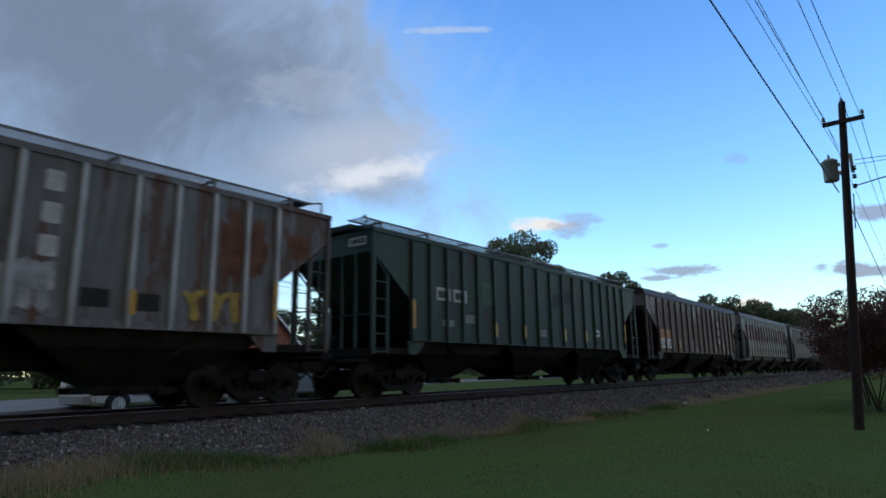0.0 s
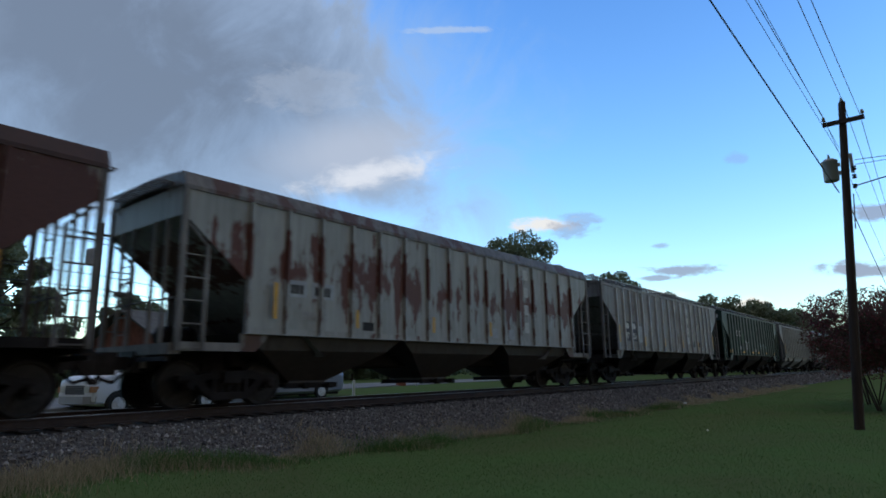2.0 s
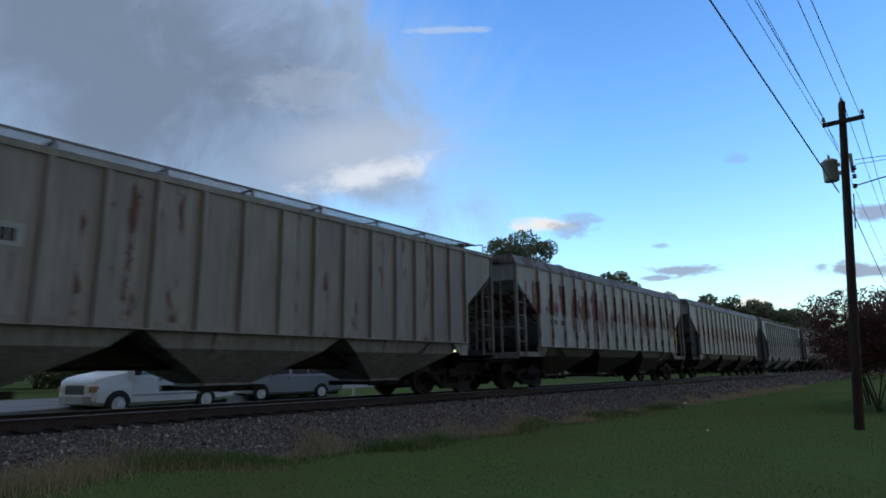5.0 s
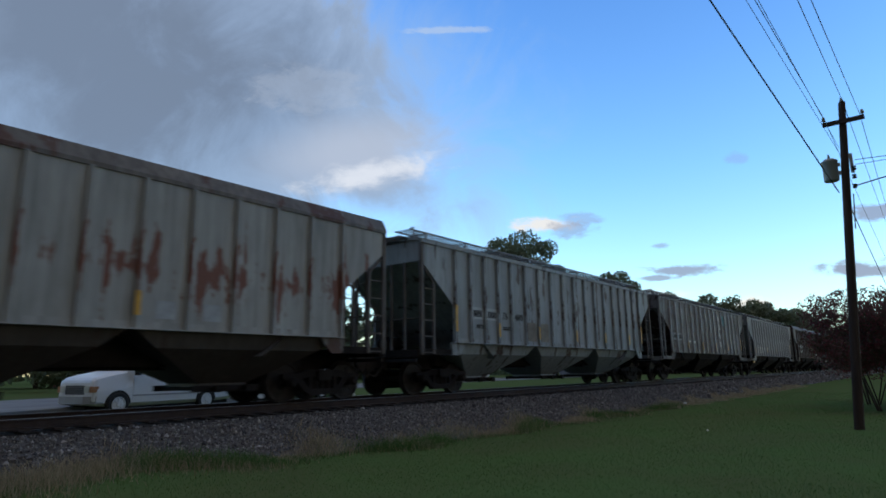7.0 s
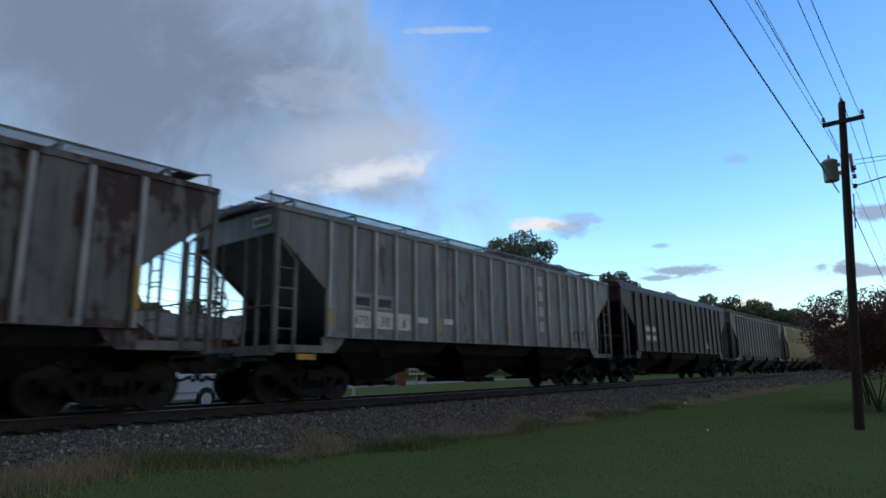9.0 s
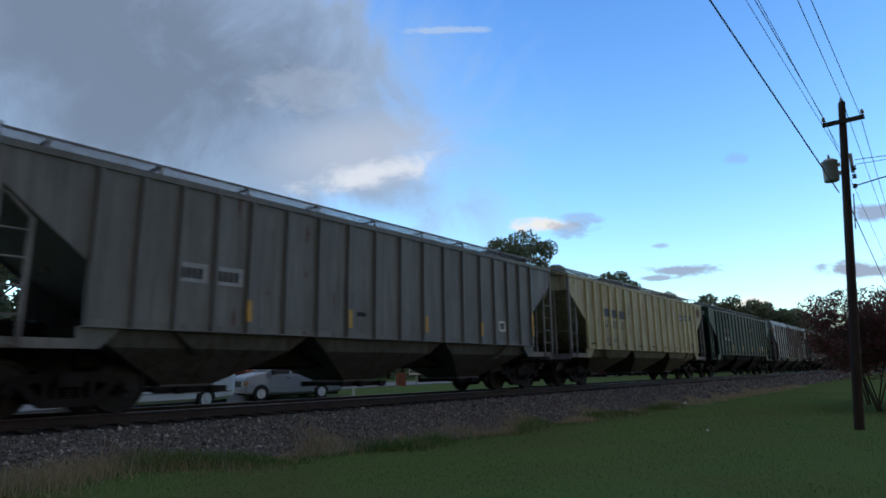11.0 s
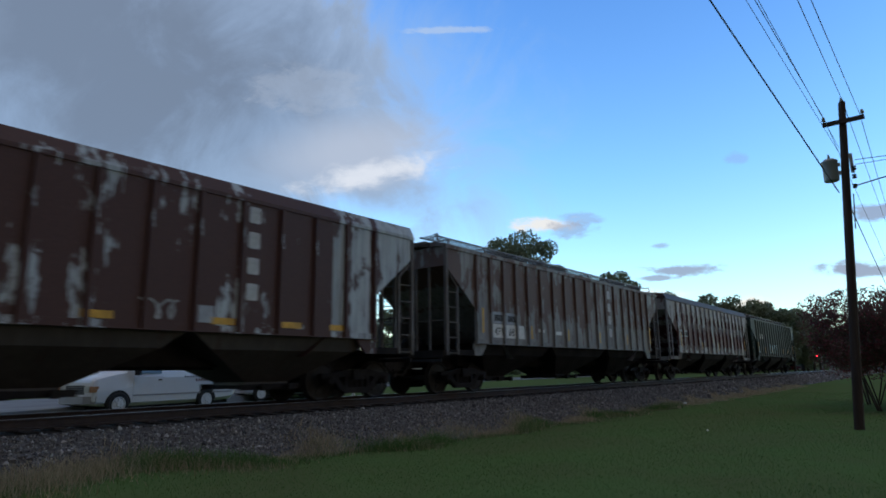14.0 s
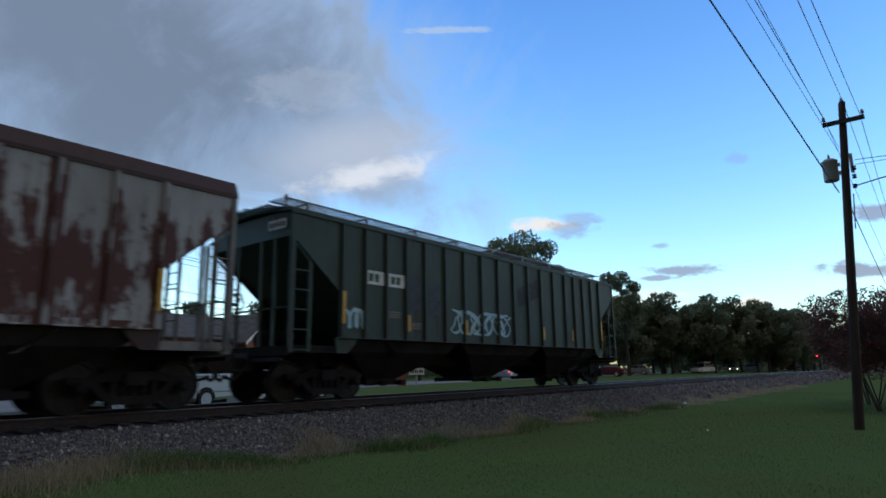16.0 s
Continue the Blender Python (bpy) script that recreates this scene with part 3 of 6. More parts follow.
def coupler_mesh():
    bm = bmesh.new()
    box(bm, 0.0, 0.14, -0.30, 0.30, 0.70, 1.10)
    box(bm, 0.14, 0.42, -0.12, 0.12, 0.76, 1.0)
    prism(bm, [(0.38, 0.66), (0.66, 0.66), (0.70, 0.72), (0.70, 1.04), (0.66, 1.08), (0.38, 1.08)], -0.20, 0.20)
    tube(bm, (0.16, 0.3, 0.8), (0.5, 0.34, 0.52), 0.03, n=8)
    tube(bm, (0.5, 0.34, 0.52), (0.72, 0.3, 0.6), 0.03, n=8)
    box(bm, 0.04, 0.10, -1.45, 1.45, 0.90, 0.98)
    tube(bm, (0.3, -0.28, 0.85), (0.62, -0.33, 0.5), 0.03, n=8)
    tube(bm, (0.62, -0.33, 0.5), (0.74, -0.3, 0.62), 0.03, n=8)
    tube(bm, (0.12, -1.4, 0.92), (0.2, -0.2, 0.98), 0.018, n=6)
    return mesh_from(bm, "coupler")


def brake_wheel_mesh():
    bm = bmesh.new()
    n, R, r = 20, 0.27, 0.022
    rings = []
    for i in range(n):
        a = 2 * math.pi * i / n
        rings.append([bm.verts.new((r * math.sin(b), (R + r * math.cos(b)) * math.cos(a), (R + r * math.cos(b)) * math.sin(a))) for b in (0, 1.57, 3.14, 4.71)])
    for i in range(n):
        for k in range(4):
            bm.faces.new((rings[i][k], rings[(i + 1) % n][k], rings[(i + 1) % n][(k + 1) % 4], rings[i][(k + 1) % 4]))
    for i in range(5):
        a = 2 * math.pi * i / 5
        tube(bm, (0, 0, 0), (0, R * math.cos(a), R * math.sin(a)), 0.016, n=5)
    tube(bm, (-0.25, 0, 0), (0.03, 0, 0), 0.04, n=8)
    return mesh_from(bm, "brake_wheel")


def tank_mesh():
    bm = bmesh.new()
    tube(bm, (-0.38, 0, 0), (0.38, 0, 0), 0.2, n=14)
    tube(bm, (-0.45, 0, 0), (-0.38, 0, 0), 0.1, 0.2, n=14)
    tube(bm, (0.38, 0, 0), (0.45, 0, 0), 0.2, 0.1, n=14)
    box(bm, -0.25, -0.2, -0.22, 0.22, -0.3, 0.22)
    box(bm, 0.2, 0.25, -0.22, 0.22, -0.3, 0.22)
    return mesh_from(bm, "air_tank")


def walkway_mesh(end_stub=True):
    """Running board: an open grating on a frame, with brackets."""
    bm = bmesh.new()
    L = HALF_L - 0.12
    for y in (-0.30, 0.26):
        box(bm, -L, L, y, y + 0.03, 0.0, 0.042)
    for s in (-1, 1):
        # turned-down stay to the roof's corner
        tube(bm, (s * L, -0.28, 0.03), (s * (L + 0.10), -0.50, 0.02), 0.02, n=6)
        tube(bm, (s * (L + 0.10), -0.50, 0.03), (s * (L + 0.10), -0.52, -0.36), 0.02, n=6)
    box(bm, L - 0.42, L, -0.30, 0.29, 0.030, 0.042)
    n = 150
    for i in range(n + 1):
        x = -L + 2 * L * i / n
        box(bm, x - 0.010, x + 0.010, -0.27, 0.26, 0.022, 0.030)
    for k in range(8):
        y = -0.24 + k * 0.062
        box(bm, -L, L, y, y + 0.009, 0.020, 0.028)
    return mesh_from(bm, "running_board")


def bracket_mesh():
    bm = bmesh.new()
    box(bm, -0.03, 0.03, -0.34, 0.30, -0.03, 0.0)
    box(bm, -0.03, 0.03, -0.34, -0.30, -0.24, 0.0)
    box(bm, -0.03, 0.03, 0.24, 0.28, -0.14, 0.0)
    return mesh_from(bm, "bracket")


def roof_end_mesh():
    """Cross platform at the car's end, reached from the ladders: an open steel grating."""
    bm = bmesh.new()
    for x in (-0.28, 0.0):
        box(bm, x, x + 0.025, -1.1, 1.1, -0.015, 0.02)
    for k in range(2):
        box(bm, -0.19 + 0.1 * k, -0.18 + 0.1 * k, -1.1, 1.1, 0.0, 0.015)
    for k in range(15):
        y = -1.1 + 2.2 * k / 14
        box(bm, -0.26, 0.0, y - 0.008, y + 0.008, -0.005, 0.015)
    return mesh_from(bm, "end_walkway")


def end_panel_mesh():
    bm = bmesh.new()
    box(bm, -0.008, 0.0, -0.32, 0.32, -0.11, 0.11)
    return mesh_from(bm, "number_panel")


def end_bars_mesh():
    bm = bmesh.new()
    for k in range(4):
        box(bm, -0.006, 0.0, -0.26 + 0.14 * k, -0.17 + 0.14 * k, -0.06, 0.06)
    return mesh_from(bm, "lettering")


def stay_mesh():
    bm = bmesh.new()
    tube(bm, (0, 0, 0.0), (0, 0, -0.30), 0.02, n=6)
    return mesh_from(bm, "stay")


def wheelset_mesh():
    bm = bmesh.new()
    for s in (-1, 1):
        y0 = s * (GAUGE - 0.055)
        prof = [(0.07, -s * 0.10), (0.10, -s * 0.09), (0.14, 0.0), (0.36, -s * 0.02), (0.405, -s * 0.06), (WHEEL_R + 0.026, -s * 0.065), (WHEEL_R + 0.026, -s * 0.035), (WHEEL_R, -s * 0.02), (WHEEL_R - 0.006, s * 0.075), (0.415, s * 0.078), (0.39, s * 0.045), (0.17, s * 0.075), (0.13, s * 0.10), (0.0, s * 0.10)]
        lathe(bm, prof, 30, m=Matrix.Translation((0, y0 + s * 0.02, 0)))
        for k in range(3):
            a = k * 2.09
            box(bm, 0.20, 0.30, s * 0.075, s * 0.10, -0.04, 0.04, Matrix.Translation((0, y0 + s * 0.0, 0)) @ Matrix.Rotation(a, 4, "Y"))
    tube(bm, (0, -1.05, 0), (0, 1.05, 0), 0.085, n=12)
    bmesh.ops.recalc_face_normals(bm, faces=bm.faces)
    return mesh_from(bm, "wheelset", False)


def sideframe_mesh():
    """Cast side frame with arched top, tension member, window openings and bearing caps."""
    bm = bmesh.new()
    w = WHEELBASE / 2
    top = [(-w - 0.22, 0.10), (-w - 0.20, 0.17), (-w + 0.16, 0.18), (-0.42, 0.26), (0.42, 0.26), (w - 0.16, 0.18), (w + 0.20, 0.17), (w + 0.22, 0.10)]
    low = [(w + 0.16, 0.04), (w - 0.18, 0.03), (0.44, 0.10), (-0.44, 0.10), (-w + 0.18, 0.03), (-w - 0.16, 0.04)]
    prism(bm, top + low, -0.08, 0.08)
    prism(bm, [(-0.40, -0.30), (0.40, -0.30), (0.48, -0.21), (0.42, -0.16), (-0.42, -0.16), (-0.48, -0.21)], -0.08, 0.08)
    for s in (-1, 1):
        prism(bm, [(s * 0.36, -0.17), (s * 0.50, -0.24), (s * (w - 0.12), 0.06), (s * (w - 0.26), 0.12)][:: s], -0.07, 0.07)
        prism(bm, [(s * 0.30, -0.2), (s * 0.40, -0.2), (s * 0.40, 0.14), (s * 0.30, 0.14)][:: s], -0.08, 0.08)
        box(bm, s * w - 0.12, s * w + 0.12, -0.11, 0.08, -0.10, 0.10)
        lathe(bm, [(0.0, -0.19), (0.07, -0.19), (0.10, -0.16), (0.105, -0.08)], 14, m=Matrix.Translation((s * w, 0, 0)))
    bmesh.ops.recalc_face_normals(bm, faces=bm.faces)
    return mesh_from(bm, "side_frame")


def spring_mesh():
    """One coil spring of a truck's nest, as a ribbed column."""
    bm = bmesh.new()
    prof = [(0.0, -0.16)]
    for k in range(6):
        z = -0.16 + k * 0.044
        prof += [(0.055, z), (0.078, z + 0.012), (0.078, z + 0.028), (0.055, z + 0.04)]
    prof.append((0.0, 0.105))
    lathe(bm, prof, 10, "z")
    return mesh_from(bm, "spring")


def bolster_mesh():
    bm = bmesh.new()
    box(bm, -0.2, 0.2, -1.15, 1.15, 0.02, 0.24)
    box(bm, -0.26, 0.26, -0.4, 0.4, 0.1, 0.42)
    for s in (-1, 1):
        box(bm, s * 0.36 - 0.05, s * 0.36 + 0.05, -0.9, 0.9, -0.14, -0.02)
        for y in (-0.72, 0.72):
            box(bm, s * 0.42 - 0.05, s * 0.42 + 0.05, y - 0.09, y + 0.09, -0.2, 0.1)
    return mesh_from(bm, "bolster")


def add_truck(car, x, grime):
    truck = put("truck", cached("bolster", bolster_mesh), grime, car, pose(x, 0, WHEEL_R))
    truck.name = "truck"
    for s in (-1, 1):
        put("side_frame", cached("sideframe", sideframe_mesh), grime, truck, pose(0, s * 1.0, 0, 0, 0, 0 if s < 0 else 180))
        for x in (-0.18, 0.0, 0.18):
            put("spring", cached("springs", spring_mesh), grime, truck, pose(x, s * 1.0, 0))
        w = put("wheelset", cached("wheelset", wheelset_mesh), M["wheel"], truck, pose(s * WHEELBASE / 2, 0, 0))
        WHEELSETS.append((w, s * WHEELBASE / 2))
    return truck


def bars_mesh(w, h, cols, rows=1, gap=0.25):
    """Unreadable stencilling: upright bars in rows, in the plane of the side."""
    bm = bmesh.new()
    for j in range(rows):
        for i in range(cols):
            x0, z0 = i * w / cols, -j * h * 1.4
            box(bm, x0, x0 + w / cols * (1 - gap), -0.004, 0.0, z0, z0 + h)
    return mesh_from(bm, "lettering")


def plate_mesh(w, h):
    bm = bmesh.new()
    box(bm, 0, w, -0.005, 0.0, 0, h)
    return mesh_from(bm, "panel")


def text_mesh(body, size):
    cu = bpy.data.curves.new("lettering", "FONT")
    cu.body, cu.size, cu.extrude = body, size, 0.003
    cu.resolution_u = 2
    ob = bpy.data.objects.new("lettering_source", cu)
    me = bpy.data.meshes.new_from_object(ob)
    bpy.data.objects.remove(ob)
    me.materials.clear()
    for v in me.vertices:
        x, y, z = v.co
        v.co = (x, -z, y)
    return me


FACE = -SIDE - 0.006
SHIFT = [0.0]
POSTS_OF_TYPE = {18: [s * v for s in (-1, 1) for v in (0.455, 1.35, 2.23, 3.11, 3.99, 4.73, 5.47, 6.2, 6.93)]}


def on_side(car, name, me, mat, x, z, label="", proud=0.0):
    return put(name, me, mat, car, pose(x + SHIFT[0], FACE - proud, z), label)


def add_wagon(paint, label, frame_paint, posts=None, walkway=True, shift=0.0, yellow=(), extras=None, eave_dz=0.0, hopper_paint=None, post_paint=None):
    car = empty("covered_hopper_wagon")
    tagged(car, label, "railway wagon", "wagons of the passing train")
    WAGONS.append(car)
    grime = M["underframe"]
    SHIFT[0] = shift
    posts = posts or (18 if walkway else 16)
    spots = POSTS_OF_TYPE.get(posts) or [-6.93 + 13.86 * i / (posts - 1) for i in range(posts)]
    # hoppers without a paint of their own take the dark underframe material
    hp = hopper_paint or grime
    # end fittings: dark, paler on white or yellow wagons, roof's paint on green
    end_paint = frame_paint if "green" in label else M["end_pale"] if "white" in label or "yellow" in label else M["end_dark"]
    body = put("body", cached("body", body_mesh), paint, car)
    roof = put("roof", cached("roof", roof_mesh) if walkway else cached("high_roof", high_roof_mesh), frame_paint, car)
    put("centre_sill", cached("centre_sill", centre_sill_mesh), grime, car)
    for k in range(4):
        put("hatch", cached("hatch", hatch_mesh), frame_paint, roof, pose(-5.85 + 3.9 * k, 0, EAVE + (0.23 if walkway else 0.33)))
    for s in (-1, 1):
        turn = 0 if s < 0 else 180
        for x in spots:
            put("post", cached("post", post_mesh), post_paint or paint, body, pose(x, s * SIDE, 0, 0, 0, turn))
        put("side_sill", cached("sill", sill_mesh), paint, car, pose(0, s * SIDE, 0, 0, 0, turn))
        if walkway:
            w = put("running_board", cached("walkway", walkway_mesh), M["board_steel"], car, pose(0, s * 0.78, EAVE + 0.36) @ Matrix.Diagonal((1, -s, 1, 1)))
            for k in range(9):
                put("bracket", cached("bracket", bracket_mesh), M["board_steel"], w, pose(-7.6 + 1.9 * k, 0, 0))
        for e in (-1, 1):
            m = pose(e * (HALF_L - 0.03), s * (SIDE - 0.02), 0) @ Matrix.Diagonal((-e, -s, 1, 1))
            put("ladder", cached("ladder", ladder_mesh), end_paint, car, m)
            put("jacking_bracket", cached("pad", pad_mesh), frame_paint, car, pose(e * 6.72, s * (SIDE - 0.04), 0) @ Matrix.Diagonal((e, -s, 1, 1)))
    for k in range(3):
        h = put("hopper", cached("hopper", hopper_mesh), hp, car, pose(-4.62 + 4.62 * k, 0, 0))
        put("outlet_gate", cached("gate", gate_mesh), grime, h)
    for e in (-1, 1):
        flip = Matrix.Diagonal((e, 1, 1, 1))
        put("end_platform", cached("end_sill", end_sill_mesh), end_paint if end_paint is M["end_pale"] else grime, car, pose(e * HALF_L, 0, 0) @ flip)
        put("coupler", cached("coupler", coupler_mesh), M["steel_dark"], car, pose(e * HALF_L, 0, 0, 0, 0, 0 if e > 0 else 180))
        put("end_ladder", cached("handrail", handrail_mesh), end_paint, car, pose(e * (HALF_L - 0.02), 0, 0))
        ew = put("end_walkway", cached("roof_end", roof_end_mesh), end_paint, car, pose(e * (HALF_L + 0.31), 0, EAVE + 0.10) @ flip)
        for y in (-1.05, 1.05):
            put("stay", cached("stay", stay_mesh), end_paint, ew, pose(-0.25, y, 0))
        add_truck(car, e * TRUCK_X, grime)
    put("brake_wheel", cached("brake_wheel", brake_wheel_mesh), end_paint, car, pose(-HALF_L - 0.16, 0.2, 2.2))
    put("air_tank", cached("tank", tank_mesh), grime, car, pose(-7.2, 0.7, 1.45))
    for x, z, h in yellow:
        x = max(-6.975 - shift, min(6.875 - shift, x))
        on_side(car, "reflector", cached(("plate", 0.10, h), lambda: plate_mesh(0.10, h)), M["yellow"], x, z, "yellow reflective strip", 0.078)
    if "green" in label or "pale posts" in label:
        panel = put("number_panel", cached("end_panel", end_panel_mesh), M["white_paint"], car, pose(-HALF_L - 0.012, -1.02, 3.92))
        put("lettering", cached("end_bars", end_bars_mesh), M["black_paint"], panel, pose(-0.008, 0, 0))
    if extras:
        extras(car)
    return car


def emblem_mesh():
    """A plain block of the mark, its corners worn."""
    bm = bmesh.new()
    prism(bm, [(0.03, 0.0), (0.24, 0.0), (0.27, 0.03), (0.27, 0.31), (0.24, 0.34), (0.03, 0.34), (0.0, 0.31), (0.0, 0.03)], -0.005, 0.0)
    return mesh_from(bm, "emblem_block")


def slanted(x0, z0, w, h, rise, mat, inner="soot_patch"):
    """A painted-over emblem: one slanting panel with a thin frame."""
    def fn(car):
        bm = bmesh.new()
        prism(bm, [(0, 0), (w, rise), (w, rise + h), (0, h)], -0.004, 0.0)
        pan = on_side(car, "emblem_panel", mesh_from(bm, "emblem_panel"), M[mat], x0, z0, "dark slanting painted-over panel")
        bm = bmesh.new()
        for u0, u1 in ((0.12, 0.30), (0.40, 0.60), (0.70, 0.90)):
            prism(bm, [(w * u0, rise * u0 + 0.12), (w * u1, rise * u1 + 0.12), (w * u1, rise * u1 + h - 0.12), (w * u0, rise * u0 + h - 0.12)], -0.006, -0.004)
        put("faded_block", mesh_from(bm, "faded_block"), M[inner], pan)
    return fn


def four_marks(x, z=3.72, mat="white_paint", step=0.53, first=0):
    """The leasing firm's upright mark: four plain blocks."""
    def fn(car):
        for k in range(first, 4):
            on_side(car, "emblem_block", cached("emblem", emblem_mesh), M["worn_white"] if mat == "white_paint" else M[mat], x - 0.135, z - k * step - 0.17)
    return fn


def plate(x0, z0, w, h, mat, name="panel", label=""):
    """A painted rectangle, cut where a post stands."""
    def fn(car):
        on_side(car, name, cached(("plate", w, h), lambda: plate_mesh(w, h)), M[mat], x0, z0, label)
    return fn


def lettering(body, x, z, size, mat):
    """Readable figures, centred on x, with their foot at z."""
    def fn(car):
        me = cached(("text", body, size), lambda: text_mesh(body, size))
        w = max(v.co.x for v in me.vertices)
        on_side(car, "lettering", me, M[mat], x - w / 2, z, "", 0.006)
    return fn


def bars(x, z, w, h, cols, mat, rows=1):
    def fn(car):
        on_side(car, "lettering", cached(("bars", w, h, cols, rows), lambda: bars_mesh(w, h, cols, rows)), M[mat], x - w / 2, z, "", 0.006)
    return fn


def spray(x0, z0, w, h, mat, seed, loops=5, thick=0.035, name="graffiti"):
    """Looping spray-can strokes that spell nothing."""
    def fn(car):
        rng = random.Random(seed)
        bm = bmesh.new()
        pts = []
        n = loops * 14
        for i in range(n):
            u = i / (n - 1)
            a = u * loops * 2 * math.pi
            pts.append(Vector((w * (0.08 + 0.8 * u) + 0.10 * w * math.sin(a) * rng.uniform(0.7, 1.2), 0, h * (0.5 + 0.42 * math.cos(a * 1.0 + 0.6 * math.sin(a * 0.37 + seed))))))
        rows = []
        for i, p in enumerate(pts):
            d = (pts[min(n - 1, i + 1)] - pts[max(0, i - 1)]).normalized()
            k = Vector((-d.z, 0, d.x)) * thick * (0.6 + 0.5 * abs(math.sin(i * 0.7)))
            rows.append((bm.verts.new(p - k), bm.verts.new(p + k)))
        for a, b in zip(rows, rows[1:]):
            bm.faces.new((a[0], b[0], b[1], a[1]))
        on_side(car, name, mesh_from(bm, name), M[mat], x0, z0, "", 0.009)
    return fn


def strips(tall, short, z_short=1.66):
    return tuple((x - 0.05, 1.75, 0.75) for x in tall) + tuple((x - 0.05, z_short, 0.42) for x in short)


def wide_strips(xs, z=1.58):
    return [plate(x - 0.25, z, 0.5, 0.13, "yellow", "reflector", "yellow reflective strip") for x in xs]


def marks(x, z, on="grey_patch", ink="black_paint"):
    """Owner's marks that stay bars, in two panels either side of a post."""
    on = "worn_white" if on == "white_paint" else on
    return [plate(x - 0.31, z - 0.17, 0.62, 0.36, on), plate(x + 0.45, z - 0.17, 0.62, 0.36, on), bars(x, z - 0.1, 0.46, 0.2, 4, ink), bars(x + 0.76, z - 0.1, 0.46, 0.2, 4, ink)]


def small_print(x, z, mat, rows=3, w=0.55):
    return [bars(x, z, w, 0.045, 7, "spray_white" if mat == "white_paint" else mat, rows)]


P = {
    "grey_rust": car_paint("grey_rust_paint", (0.18, 0.18, 0.19), 0.62, (0.085, 0.045, 0.034), seed=1, dirt=0.95),
    "green": car_paint("green_wagon_paint", (0.027, 0.062, 0.047), 0.28, (0.034, 0.024, 0.02), seed=2, dirt=0.6),
    "green_b": car_paint("dull_green_wagon_paint", (0.036, 0.064, 0.048), 0.2, (0.034, 0.024, 0.02), seed=12, dirt=0.6),
    "brown": car_paint("brown_wagon_paint", (0.30, 0.27, 0.25), 0.98, (0.062, 0.021, 0.018), seed=3, focus=(2.55, 1.1, 0.13), dirt=0.6),
    "white_rust": car_paint("white_rust_paint", (0.35, 0.36, 0.35), 0.24, (0.085, 0.028, 0.021), seed=4, focus=(2.75, 0.9, 0.10), drip=0.6),
    "white_rust_b": car_paint("white_rust_paint_worn", (0.36, 0.365, 0.36), 0.26, (0.14, 0.055, 0.038), seed=14, focus=(2.5, 0.9, 0.10)),
    "grey": car_paint("grey_wagon_paint", (0.27, 0.265, 0.27), 0.3, (0.085, 0.06, 0.05), seed=5, dirt=0.75),
    "grey_green": car_paint("grey_green_wagon_paint", (0.18, 0.187, 0.187), 0.0, seed=15, dirt=0.4),
    "pale": car_paint("pale_grey_paint", (0.27, 0.265, 0.25), 0.12, seed=6, dirt=0.3),
    "pale_blue": car_paint("pale_blue_grey_paint", (0.31, 0.345, 0.37), 0.34, (0.055, 0.033, 0.028), seed=16, dirt=0.3),
    "mixed": car_paint("peeling_paint", (0.205, 0.198, 0.205), 0.7, (0.04, 0.02, 0.019), seed=7, dirt=0.7),
    "dirty_white": car_paint("dirty_white_paint", (0.26, 0.265, 0.275), 0.2, (0.09, 0.05, 0.04), seed=17, dirt=0.5),
    "red_brown": car_paint("oxide_paint", (0.06, 0.024, 0.021), 0.35, (0.03, 0.017, 0.016), seed=8, dirt=0.5),
    "yellow": car_paint("cream_yellow_paint", (0.46, 0.40, 0.23), 0.12, (0.2, 0.08, 0.03), seed=9, dirt=0.6),
    # three hopper paints, each darker than the sides it goes with
    "yellow_low": car_paint("dark_cream_hopper_paint", (0.13, 0.105, 0.065), 0.4, (0.06, 0.04, 0.03), seed=19, dirt=0.8),
    "hopper_grey": car_paint("dark_grey_hopper_paint", (0.10, 0.095, 0.09), 0.4, (0.05, 0.034, 0.028), seed=21, dirt=0.8),
    "hopper_brown": car_paint("dark_brown_hopper_paint", (0.058, 0.047, 0.042), 0.3, (0.035, 0.022, 0.018), seed=20, dirt=0.7),
    "roof_rust": car_paint("stained_roof_paint", (0.17, 0.155, 0.145), 0.55, (0.07, 0.032, 0.025), seed=23, dirt=0.8),
    "half": car_paint("half_rusted_paint", (0.44, 0.48, 0.51), 0.40, (0.054, 0.021, 0.018), seed=10, dirt=0.5, band=(-1.95, 5.6)),
    "tan_rust": car_paint("grey_brown_paint", (0.26, 0.25, 0.245), 0.62, (0.085, 0.044, 0.034), seed=11, dirt=0.6, focus=(3.4, 0.9, 0.10)),
    "big_rust": car_paint("bloomed_rust_paint", (0.37, 0.36, 0.36), 0.62, (0.066, 0.019, 0.017), seed=18, focus=(2.4, 1.0, 0.08)),
}


def rust_patch(x0, z0, w, h, seed):
    """A rust bloom that has broken through the paint: a ragged, slightly raised scab."""
    def fn(car):
        rng = random.Random(seed)
        bm = bmesh.new()
        n = 26
        ring = []
        for i in range(n):
            a = 2 * math.pi * i / n
            r = rng.uniform(0.6, 1.0)
            ring.append(bm.verts.new((w / 2 * (1 + r * math.cos(a)), 0, h / 2 * (1 + r * math.sin(a)))))
        c = bm.verts.new((w / 2, -0.004, h / 2))
        for i in range(n):
            bm.faces.new((c, ring[i], ring[(i + 1) % n]))
        on_side(car, "rust_scab", mesh_from(bm, "rust_scab"), M["orange_rust"], x0, z0)
    return fn


